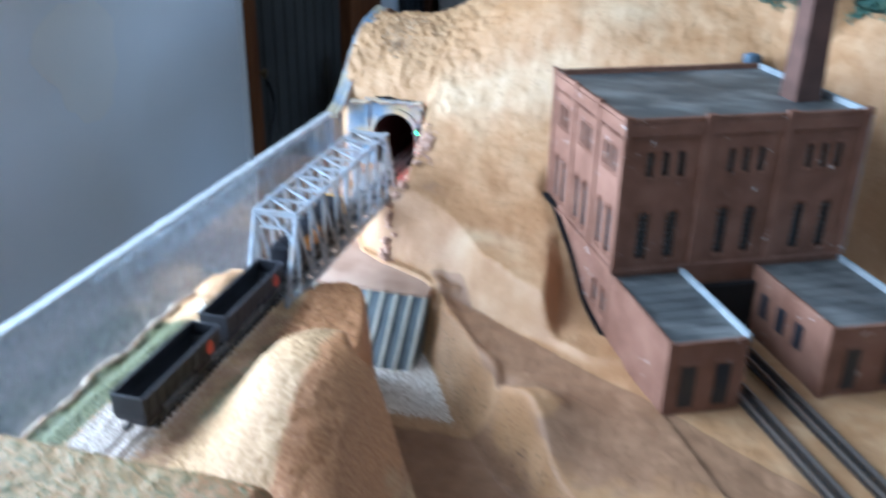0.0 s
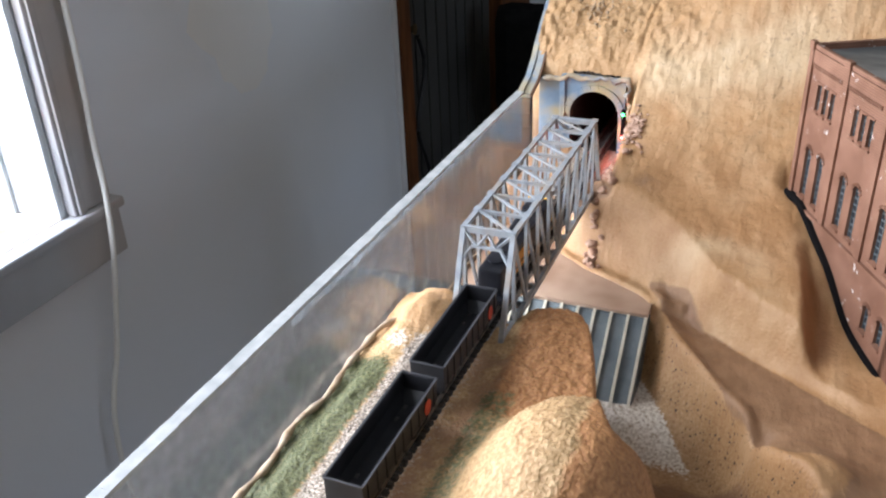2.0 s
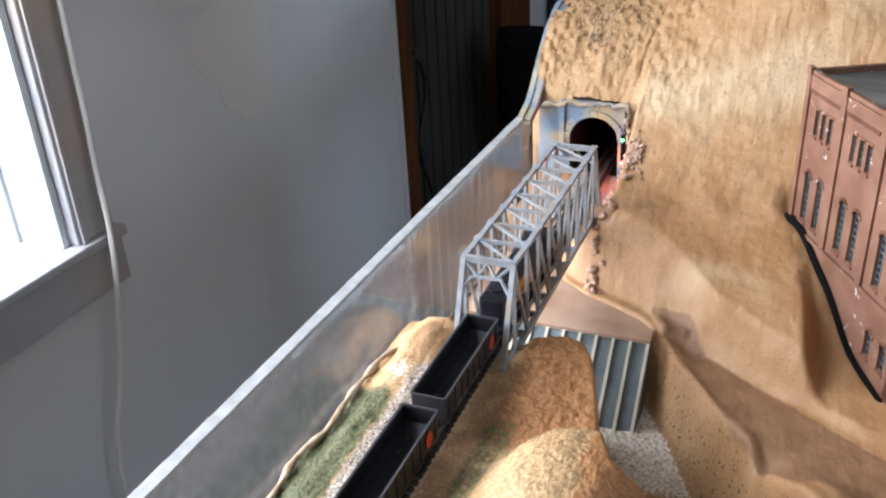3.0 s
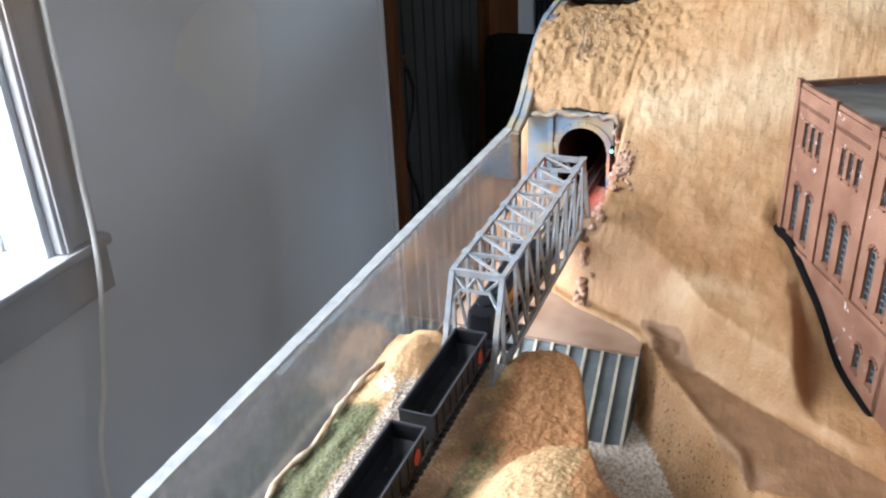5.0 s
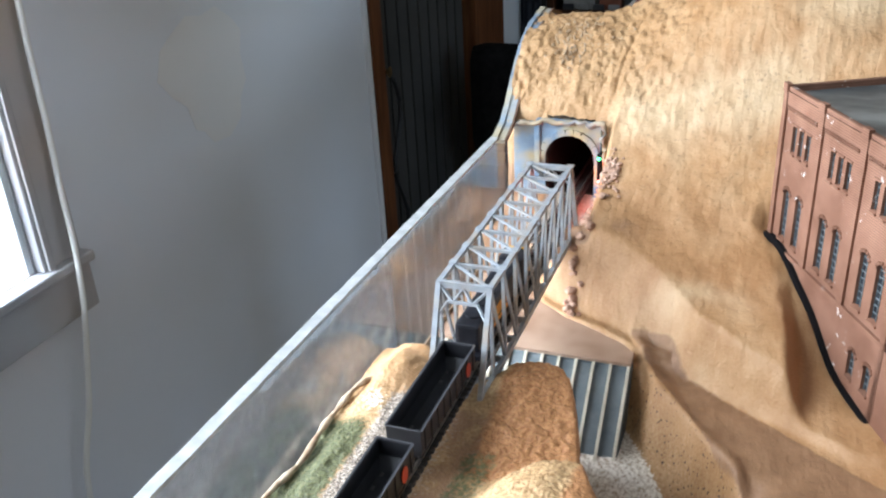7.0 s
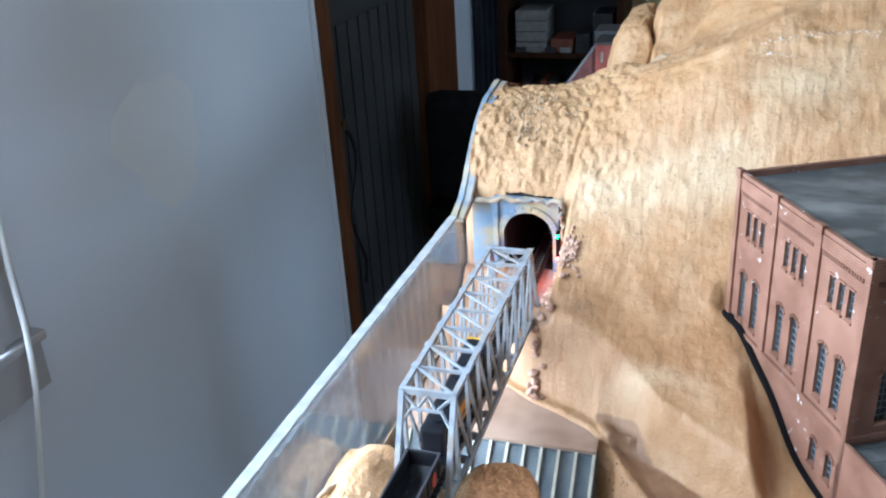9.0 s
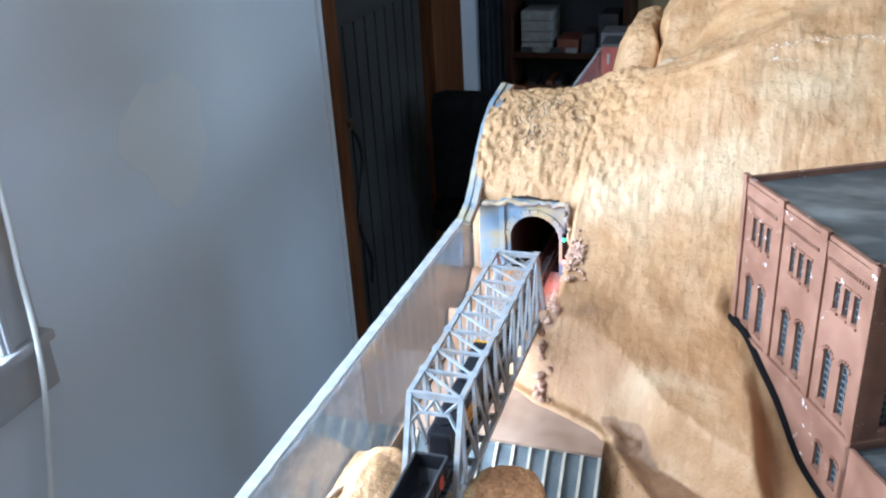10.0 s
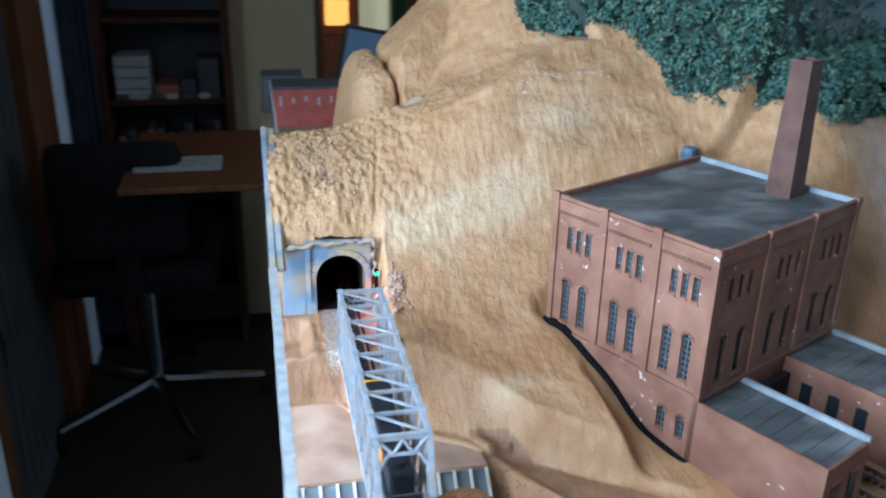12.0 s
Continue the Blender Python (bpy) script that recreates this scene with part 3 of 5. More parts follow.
setting("floor", box((-3.2, -5.2, FLOOR - 0.2), (9.2, 7.2, FLOOR)), WOOD_FLOOR, "dark brown wooden floor of the room", "floor")
setting("ceiling", box((-3.2, -5.2, CEIL), (9.2, 7.2, CEIL + 0.2)), CEILING, "plain pale ceiling of the room", "ceiling")
# the window opening in the west wall
WY0, WY1, WZ0, WZ1 = -0.4, 1.80, 0.38, 3.4
pieces("wall_west", [((WX - 0.35, -5.0, FLOOR), (WX, WY0, CEIL)), ((WX - 0.35, WY1, FLOOR), (WX, 3.961, CEIL)), ((WX - 0.35, WY0, FLOOR), (WX, WY1, WZ0)), ((WX - 0.35, WY0, WZ1), (WX, WY1, CEIL)), ((WX - 0.35, 6.1, FLOOR), (WX, 7.0, CEIL)), ((WX - 0.35, 3.961, 3.62), (WX, 6.1, CEIL))], WALL_PAINT, "pale grey painted wall with a window and a door", "wall")
setting("wall_north", box((-2.6, 7.0, FLOOR), (9.0, 7.2, CEIL)), CREAM_WALL, "cream-yellow wall at the far end of the room", "wall")
# opening of an unseen east window, added so its lamp lifts the west wall
EY0, EY1, EZ0, EZ1 = 1.6, 5.4, 0.6, 3.4
pieces("wall_east", [((9.0, -5.0, FLOOR), (9.2, EY0, CEIL)), ((9.0, EY1, FLOOR), (9.2, 7.0, CEIL)), ((9.0, EY0, FLOOR), (9.2, EY1, EZ0)), ((9.0, EY0, EZ1), (9.2, EY1, CEIL))], BOUNCE_PAINT, "unseen pale side wall, painted for bounce, with an added window", "wall")
setting("wall_south", box((-2.35, -5.2, FLOOR), (9.2, -5.0, CEIL)), BOUNCE_PAINT, "unseen pale wall behind the layout, painted for bounce", "wall")

# daylight in the west window; the east lamp is added fill for its wall
area_lamp("window_daylight", (WX - 0.42, (WY0 + WY1) / 2, (WZ0 + WZ1) / 2), (0.5, (WY0 + WY1) / 2 + 0.2, 0.9), 0.86, 1.18, 52, (0.86, 0.94, 1.0))
area_lamp("east_fill_daylight", (9.15, (EY0 + EY1) / 2, (EZ0 + EZ1) / 2), (-2.0, 2.2, 0.9), 1.6, 1.1, 34, (0.70, 0.85, 1.0))

# ---- bridge ----
BX0, BX1, BY0, BY1, BZ0, BZ1 = -0.580, -0.497, 1.31, 1.83, 0.668, 0.831
bridge = thing("truss_bridge", (-0.54, 1.57, 0.66), "light grey model railway truss bridge over the river", "bridge")
def bar(name, p, q, w, h, mat=BRIDGE_GREY, parent=None, up=(0, 0, 1)):
    return part(name, beam(p, q, w, h, up), mat, parent or bridge)


PAN = (BY1 - BY0) / 8
for x in (BX0, BX1):
    bar("top_chord", (x, BY0 - 0.004, BZ1), (x, BY1 + 0.004, BZ1), 0.0085, 0.007)
    bar("bottom_chord", (x, BY0 - PAN, BZ0), (x, BY1 + PAN, BZ0), 0.007, 0.012)
    bar("end_post", (x, BY0 - PAN, BZ0), (x, BY0, BZ1), 0.008, 0.0085, up=(1, 0, 0))
    bar("end_post", (x, BY1 + PAN, BZ0), (x, BY1, BZ1), 0.008, 0.0085, up=(1, 0, 0))
    for k in range(9):
        y = BY0 + k * PAN
        bar("post", (x, y, BZ0), (x, y, BZ1), 0.0065, 0.0055, up=(1, 0, 0))
        if k < 8:
            lo, hi = (y + PAN, y) if k < 4 else (y, y + PAN)
            bar("diagonal", (x, lo, BZ0), (x, hi, BZ1), 0.005, 0.0045, up=(1, 0, 0))
for k in range(9):
    y = BY0 + k * PAN
    bar("top_strut", (BX0, y, BZ1 - 0.001), (BX1, y, BZ1 - 0.001), 0.0045, 0.006)
    if k < 8:
        bar("top_brace", (BX0, y + PAN, BZ1 + 0.001), (BX1, y, BZ1 + 0.001), 0.0045, 0.003)
        for x in (BX0, BX1):
            part("gusset_plate", box((x - 0.0065, y + PAN - 0.008, BZ1 + 0.0036), (x + 0.0065, y + PAN + 0.008, BZ1 + 0.0048), bevel=0.0005), BRIDGE_GREY, bridge)
for k in range(11):
    y = BY0 + (k - 1) * PAN
    bar("floor_beam", (BX0, y, BZ0 - 0.006), (BX1, y, BZ0 - 0.006), 0.006, 0.012)
for x in (-0.557, -0.522):
    bar("stringer", (x, BY0 - PAN, BZ0 - 0.003), (x, BY1 + PAN, BZ0 - 0.003), 0.007, 0.012)
for y, s in ((BY0, -1), (BY1, 1)):
    dz, dy = 0.034, s * PAN * 0.034 / (BZ1 - BZ0)
    bar("portal_beam", (BX0, y, BZ1 - 0.001), (BX1, y, BZ1 - 0.001), 0.006, 0.011)
    bar("portal_beam", (BX0 + 0.016, y + dy * 0.75, BZ1 - dz * 0.75), (BX1 - 0.016, y + dy * 0.75, BZ1 - dz * 0.75), 0.004, 0.005)
    for a, b in (((BX0, 1.5), (BX0 + 0.018, 0.75)), ((BX1, 1.5), (BX1 - 0.018, 0.75)), ((BX0 + 0.004, 0.15), (BX0 + 0.026, 0.75)), ((BX1 - 0.004, 0.15), (BX1 - 0.026, 0.75)), ((BX0 + 0.026, 0.75), (-0.5385, 0.15)), ((BX1 - 0.026, 0.75), (-0.5385, 0.15))):
        bar("portal_brace", (a[0], y + dy * a[1], BZ1 - dz * a[1]), (b[0], y + dy * b[1], BZ1 - dz * b[1]), 0.004, 0.004)

# ---- track ----
TX = -0.5385
track = thing("railway_track", (TX, 1.3, 0.668), "black-sleepered single railway track over bank and bridge", "track")
for dx in (-0.0118, 0.0118):
    part("rail", box((TX + dx - 0.0016, 0.45, 0.6815), (TX + dx + 0.0016, 2.5, 0.688)), STEEL_RAIL, track)
tie = box((TX - 0.021, 0.846, 0.6755), (TX + 0.021, 0.854, 0.6815))
first = part("sleeper", tie, SLEEPER, track)
for k in range(1, 110):
    ob = new("sleeper", first.data)
    ob.parent, ob.matrix_parent_inverse = track, first.matrix_parent_inverse
    ob.location = (0, S * 0.0142 * k, 0)

# ---- acrylic guard ----
outline = [(-0.45, 0.50), (2.9, 0.50), (2.9, 0.86), (2.55, 0.985), (2.42, 1.027), (2.30, 1.01), (2.22, 0.975), (2.15, 0.92), (2.10, 0.87), (2.06, 0.840), (2.00, 0.820), (-0.45, 0.846)]
guard = prism([(a, b) for a, b in outline], -0.717, -0.712)
swap = Matrix(((0, 1, 0, 0), (1, 0, 0, 0), (0, 0, 1, 0), (0, 0, 0, 1)))
bmesh.ops.transform(guard, matrix=swap, verts=guard.verts)
bmesh.ops.recalc_face_normals(guard, faces=guard.faces[:])
guard_ob = thing("acrylic_guard", (-0.715, 1.2, 0.5), "clear acrylic guard panel with a sawn white edge", "panel")
pane = part("panel", guard, ACRYLIC, guard_ob)
pane.visible_shadow = False
rim, curved_rim = bmesh.new(), bmesh.new()
edge_pts = [(y, z) for y, z in outline[::-1][:9]]
worn = random.Random(21)
for n, ((y0, z0), (y1, z1)) in enumerate(zip(edge_pts, edge_pts[1:])):
    cuts = 90 if n == 0 else 5
    for k in range(cuts):
        ya, yb = y0 + (y1 - y0) * k / cuts, y0 + (y1 - y0) * (k + 1.04) / cuts
        za, zb = z0 + (z1 - z0) * k / cuts, z0 + (z1 - z0) * (k + 1.04) / cuts
        d = worn.gauss(0, 0.0002)
        join(curved_rim if n else rim, beam((-0.7105 + d, ya, za + 0.001), (-0.7105 + d, yb, zb + 0.001), (0.0125 if n else 0.0180) + worn.gauss(0, 0.0004), 0.005 + worn.uniform(0, 0.0008)))
part("sawn_edge", rim, ACRYLIC_EDGE, guard_ob, "whitish sawn edge")
EDGING = speckled("blue_grey_edging", (0.13, 0.18, 0.24), (0.26, 0.31, 0.35), 70, 0.7, c=(0.40, 0.34, 0.22), scale2=30, bump=0.4)
part("curved_edge", curved_rim, EDGING, guard_ob, "blue-grey painted edge along the hill")
BAND_FILM = grainy_film()
def edge_height(y):
    return 0.846 - 0.026 * (y + 0.45) / 2.45


ragged = [(1.0 + k / 80, edge_height(1.0 + k / 80) - 0.024 + worn.gauss(0, 0.0016)) for k in range(81)]
band = prism(ragged + [(2.0, edge_height(2.0) - 0.002), (1.0, edge_height(1.0) - 0.002)], -0.7117, -0.7111, swap)
pale_band = part("grainy_band", band, BAND_FILM, guard_ob, "pale grainy see-through band under the edge")
pale_band.visible_shadow = False

strip = bmesh.new()
for (y0, z0), (y1, z1) in zip(edge_pts[1:], edge_pts[2:]):
    join(strip, beam((-0.6985, y0, z0 - 0.006), (-0.6985, y1, z1 - 0.006), 0.022, 0.010))
seam = bmesh.new()
for (y0, z0), (y1, z1) in zip(edge_pts[1:], edge_pts[2:]):
    join(seam, beam((-0.6845, y0, z0 - 0.004), (-0.6845, y1, z1 - 0.004), 0.005, 0.008))
part("brown_seam", seam, speckled("brown_glue", (0.10, 0.05, 0.025), (0.20, 0.11, 0.06), 90, 0.8, bump=0.3), guard_ob, "dark brown glued seam")
part("edging_strip", strip, EDGING, guard_ob, "blue-grey plaster edging along the hill")

# ---- dam ----
dam = thing("slatted_dam", (-0.5, 1.5, 0.42), "slate-grey sloping dam with cream ribs across the river", "dam")
p0, p1 = Vector((0, 1.578, 0.545)), Vector((0, 1.455, 0.43))
part("face", prism([(1.578, 0.545), (1.415, 0.395), (1.415, 0.37), (1.60, 0.37), (1.60, 0.545)], -0.706, -0.32, swap), DAM_GREY, dam)
for k in range(13):
    x = -0.325 - k * 0.0325
    bar("rib", (x, 1.580, 0.549), (x, 1.43, 0.412), 0.0055, 0.007, DAM_RIB, dam)
river = setting("river", prism([(-0.707, 1.585), (-0.322, 1.585), (-0.325, 1.66), (-0.38, 1.72), (-0.45, 1.75), (-0.54, 1.80), (-0.60, 1.90), (-0.707, 1.93)], 0.52, 0.552, axis="z"), WATER, "reddish brown still river behind the dam", "water")

# ---- tunnel ----
portal = thing("tunnel_portal", (-0.555, 2.085, 0.668), "blue-grey cast tunnel portal in the hillside", "tunnel portal")
AX, AR, AZ = -0.5555, 0.057, 0.757
arc = [(AX + AR * math.cos(a), AZ + AR * math.sin(a)) for a in np.linspace(0, math.pi, 17)]
face = [(-0.485, 0.665), (-0.485, 0.842), (-0.635, 0.846), (-0.635, 0.665), (AX - AR, 0.665)] + arc[::-1] + [(AX + AR, 0.665)]
part("facing", prism(face, 2.072, 2.094), PORTAL_BLUE, portal)
part("wing_wall", box((-0.690, 2.078, 0.62), (-0.636, 2.096, 0.838), bevel=0.003), speckled("stained_wing", (0.13, 0.18, 0.24), (0.22, 0.27, 0.31), 40, 0.9, c=(0.33, 0.25, 0.13), scale2=34, bump=0.5, relief=0.001), portal, "wing wall stained yellow and blue")
for a0, a1 in zip(np.linspace(0, math.pi, 12), np.linspace(0, math.pi, 12)[1:]):
    am = (a0 + a1) / 2
    c = Vector((AX + 0.064 * math.cos(am), 2.071, AZ + 0.064 * math.sin(am)))
    part("arch_stone", box((-0.0075, -0.003, -0.0087), (0.0075, 0.003, 0.0087), Matrix.Translation(c) @ Matrix.Rotation(-am, 4, "Y"), bevel=0.001), PORTAL_BLUE, portal)
CRUST = speckled("plaster_crust", (0.30, 0.24, 0.16), (0.46, 0.36, 0.24), 90, 0.9, c=(0.24, 0.27, 0.30), scale2=30, bump=0.5, relief=0.001)
wob = random.Random(17)
over = [(-0.700 + 0.0105 * k, 2.068 + wob.gauss(0, 0.002), 0.845 + wob.gauss(0, 0.0025) - (0.006 if k < 7 else 0)) for k in range(22)]
over += [(-0.474 + wob.gauss(0, 0.003), 2.068 + wob.gauss(0, 0.002), 0.836 - 0.012 * k) for k in range(14)]
part("plaster_crust", tube(over, [wob.uniform(0.0035, 0.0075) for k in over], 8), CRUST, portal, "uneven plaster crust over the portal", smooth=True)
part("pilaster", box((-0.637, 2.066, 0.70), (-0.624, 2.08, 0.838), bevel=0.002), PORTAL_BLUE, portal)
# near-black lining paints the tunnel's inner shade and covers the lit reveal
bore = bmesh.new()
prof = [(AX + AR, 0.665)] + arc + [(AX - AR, 0.665)]
prof = [(AX + (a - AX) * 0.985, 0.665 + (b - 0.665) * 0.992) for a, b in prof]
r0 = [bore.verts.new((a, 2.0735, b)) for a, b in prof]
r1 = [bore.verts.new((a, 2.9, b)) for a, b in prof]
for i in range(len(prof)):
    j = (i + 1) % len(prof)
    bore.faces.new((r0[i], r0[j], r1[j], r1[i]))
bore.faces.new(r1)
part("bore", bore, OPENING_SHADE, portal, "dark tunnel lining that carries the shade inside")

# ---- power house ----
BM = Matrix(((UX.x, UY.x, 0, B0.x), (UX.y, UY.y, 0, B0.y), (0, 0, 1, 0), (0, 0, 0, 1)))
SM = Matrix.Translation(B0) @ Matrix(((-UY.x, UX.x, 0, 0.404 * UY.x), (-UY.y, UX.y, 0, 0.404 * UY.y), (0, 0, 1, 0), (0, 0, 0, 1)))
house = thing("brick_power_house", (0.25, 1.75, 0.55), "red-brick model power house with tarred flat roof and chimney", "building")


def wall_with_holes(m, length, z0, z1, holes, depth=0.012):
    """A wall skin along x with rectangular openings (x0, x1, z0, z1) that go through it."""
    xs = sorted({0, length, *[h[0] for h in holes], *[h[1] for h in holes]})
    zs = sorted({z0, z1, *[h[2] for h in holes], *[h[3] for h in holes]})
    bm = bmesh.new()
    def hole(i, k):
        cx, cz = (xs[i] + xs[i + 1]) / 2, (zs[k] + zs[k + 1]) / 2
        return any(h[0] < cx < h[1] and h[2] < cz < h[3] for h in holes)
    grid = {}
    def vert(i, k, y):
        key = (i, k, y)
        if key not in grid:
            grid[key] = bm.verts.new((xs[i], y, zs[k]))
        return grid[key]
    nx, nz = len(xs) - 1, len(zs) - 1
    for i in range(nx):
        for k in range(nz):
            if hole(i, k):
                continue
            bm.faces.new([vert(*c) for c in ((i, k, 0), (i + 1, k, 0), (i + 1, k + 1, 0), (i, k + 1, 0))])
            for (a, b), (ni, nk) in ((((i, k), (i, k + 1)), (i - 1, k)), (((i + 1, k), (i + 1, k + 1)), (i + 1, k)), (((i, k), (i + 1, k)), (i, k - 1)), (((i, k + 1), (i + 1, k + 1)), (i, k + 1))):
                if not (0 <= ni < nx and 0 <= nk < nz) or hole(ni, nk):
                    bm.faces.new([vert(*a, 0), vert(*b, 0), vert(*b, depth), vert(*a, depth)])
    bmesh.ops.recalc_face_normals(bm, faces=bm.faces[:])
    bmesh.ops.transform(bm, matrix=m, verts=bm.verts)
    return bm


MUNTIN = speckled("window_bars", (0.10, 0.12, 0.12), (0.17, 0.19, 0.19), 300, 0.6, bump=0)


def add_window(m, x0, x1, z0, z1, arched, rows):
    frame_bm = box((x0 - 0.0015, -0.0035, z0 - 0.005), (x1 + 0.0015, 0.0, z0 - 0.001), m)
    w = part("window", frame_bm, BRICK, house)
    part("pane", box((x0 - 0.001, 0.0075, z0 - 0.001), (x1 + 0.001, 0.0095, z1 + 0.001), m), WINDOW_DARK, w)
    bars = bmesh.new()
    xm = (x0 + x1) / 2
    for x in (x0 + 0.0008, xm, x1 - 0.0008):
        box((x - 0.0008, 0.0055, z0), (x + 0.0008, 0.0074, z1), m, bm=bars)
    for k in range(1, rows):
        z = z0 + (z1 - z0) * k / rows
        box((x0, 0.0050, z - 0.0006), (x1, 0.0072, z + 0.0006), m, bm=bars)
    part("glazing_grid", bars, MUNTIN, w)
    if arched:
        r = (x1 - x0) / 2
        arc_pts = [(xm + r * math.cos(a), z1 - r + r * math.sin(a)) for a in np.linspace(0, math.pi, 9)]
        for sgn in (1, -1):
            half = arc_pts[:5] if sgn > 0 else arc_pts[4:]
            corner = (x1, z1) if sgn > 0 else (x0, z1)
            part("spandrel", prism(half + [corner], 0.0005, 0.007, m), BRICK, w)
        hood = bmesh.new()
        for a in np.linspace(0.2, math.pi - 0.2, 7):
            c = Matrix.Translation((xm + (r + 0.003) * math.cos(a), -0.001, z1 - r + (r + 0.003) * math.sin(a))) @ Matrix.Rotation(-a, 4, "Y")
            box((-0.0028, -0.0014, -0.0018), (0.0028, 0.0014, 0.0018), m @ c, bm=hood)
        tagged(part("arch_hood", hood, BRICK, w), kind="stuff")
    else:
        part("lintel", box((x0 - 0.002, -0.002, z1), (x1 + 0.002, 0.0, z1 + 0.004), m), BRICK, w)


def facade(m, length, z0, bays, basement):
    holes, wins = [], []
    bw = length / bays
    for b in range(bays):
        s = b * bw
        for c in (0.33, 0.52, 0.71):
            wins.append((s + bw * c - 0.0075, s + bw * c + 0.0075, 0.893, 0.943, False, 4))
        for c in (0.33, 0.68):
            wins.append((s + bw * c - 0.0115, s + bw * c + 0.0115, 0.722, 0.822, True, 8))
    for s in basement:
        wins.append((s - 0.010, s + 0.010, 0.594, 0.645, True, 4))
    part("wall", wall_with_holes(m, length, z0, 1.0, [w[:4] for w in wins]), BRICK, house)
    for w in wins:
        add_window(m, *w)
    for b in range(bays + 1):
        s = b * bw
        lo, hi = max(s - 0.009, -0.004), min(s + 0.009, length + 0.004)
        part("pilaster", box((lo, -0.0045, 0.705), (hi, -0.0002, 0.998), m), BRICK, house)
        part("pilaster_cap", box((lo - 0.001, -0.0065, 0.998), (hi + 0.001, 0.003, 1.013), m), BRICK, house)
    for b in range(bays):
        s = b * bw
        part("cornice", box((s + 0.010, -0.0030, 0.975), (s + bw - 0.010, -0.0002, 0.999), m), BRICK, house)
        teeth = bmesh.new()
        n = int((bw - 0.024) / 0.0068)
        for k in range(n):
            box((s + 0.013 + k * 0.0068, -0.003, 0.9665), (s + 0.0165 + k * 0.0068, -0.0002, 0.9745), m, bm=teeth)
        tagged(part("dentil_band", teeth, BRICK, house), kind="stuff")
    part("belt_course", box((-0.004, -0.0055, 0.699), (length + 0.004, -0.0002, 0.706), m), BRICK, house)


facade(SM, 0.404, 0.53, 3, (0.325, 0.372))
facade(BM, 0.50, 0.53, 3, ())
part("core", box((0.0121, 0.0121, 0.53), (0.50, 0.404, 0.992), BM), BRICK, house, "brick core and back walls")
part("roof", box((0.006, 0.006, 0.992), (0.494, 0.398, 0.996), BM), ROOF_TAR, house, "weathered black tar roof")
for lo, hi in (((-0.002, -0.002, 1.0), (0.502, 0.007, 1.008)), ((-0.002, 0.397, 0.985), (0.502, 0.406, 1.008)), ((-0.002, 0.007, 1.0), (0.007, 0.397, 1.008)), ((0.493, 0.007, 0.985), (0.502, 0.397, 1.008))):
    part("parapet", box(lo, hi, BM, bevel=0.001), CONCRETE_CAP if lo[0] > 0.4 else BRICK, house)
part("downpipe", tube([BM @ Vector((0.506, 0.0, z)) for z in (0.55, 0.7, 0.85, 1.0)], 0.004), CONCRETE_CAP, house, "pale vertical drain pipe")
stack = bmesh.new()
rings = []
for z, w in ((0.994, 0.0295), (1.29, 0.0225)):
    rings.append([stack.verts.new(BM @ Vector((0.435 + sx * w, 0.135 + sy * w, z))) for sx, sy in ((-1, -1), (1, -1), (1, 1), (-1, 1))])
for k in range(4):
    stack.faces.new((rings[0][k], rings[0][(k + 1) % 4], rings[1][(k + 1) % 4], rings[1][k]))
rim_in = [stack.verts.new(BM @ Vector((0.435 + sx * 0.017, 0.135 + sy * 0.017, 1.29))) for sx, sy in ((-1, -1), (1, -1), (1, 1), (-1, 1))]
deep = [stack.verts.new(BM @ Vector((0.435 + sx * 0.017, 0.135 + sy * 0.017, 1.22))) for sx, sy in ((-1, -1), (1, -1), (1, 1), (-1, 1))]
for k in range(4):
    stack.faces.new((rings[1][k], rings[1][(k + 1) % 4], rim_in[(k + 1) % 4], rim_in[k]))
    stack.faces.new((rim_in[k], rim_in[(k + 1) % 4], deep[(k + 1) % 4], deep[k]))
stack.faces.new(deep)
bmesh.ops.recalc_face_normals(stack, faces=stack.faces[:])
part("chimney", stack, speckled("chimney_brick", (0.085, 0.042, 0.028), (0.13, 0.065, 0.044), 60, 0.8, bump=0.2, relief=0.0004), house, "tall square tapered chimney")


def annex(u0, u1, name):
    a = part(name, box((u0, -0.268, 0.53), (u1, -0.0005, 0.684), BM), BRICK, house)
    part("annex_roof", box((u0 + 0.006, -0.262, 0.684), (u1 - 0.006, -0.001, 0.687), BM), ROOF_TAR, a)
    for lo, hi in (((u0 - 0.001, -0.269, 0.684), (u0 + 0.006, -0.001, 0.694)), ((u1 - 0.006, -0.269, 0.684), (u1 + 0.002, 0.0, 0.699)), ((u0 + 0.006, -0.269, 0.684), (u1 - 0.006, -0.262, 0.690))):
        part("coping", box(lo, hi, BM, bevel=0.001), CONCRETE_CAP if lo[0] > u0 + 0.05 else BRICK, a)
    for k in range(8):
        y = -0.245 + k * 0.033
        part("roof_seam", box((u0 + 0.007, y, 0.687), (u1 - 0.007, y + 0.0025, 0.6882), BM), ROOF_TAR, a)
    for c in (0.28, 0.72):
        x = u0 + (u1 - u0) * c
        part("doorway", box((x - 0.014, -0.2700, 0.56), (x + 0.014, -0.2683, 0.645), BM), WINDOW_DARK, a, "dark arched doorway")
        part("doorway_lintel", box((x - 0.018, -0.2715, 0.645), (x + 0.018, -0.2683, 0.651), BM), BRICK, a)
    return a


annex(0.0, 0.150, "annex")
annex(0.31, 0.505, "annex")
for v in (-0.06, -0.12, -0.18):
    part("side_window", box((0.3075, v - 0.012, 0.60), (0.3097, v + 0.012, 0.65), BM), WINDOW_DARK, house, "dark annex window")
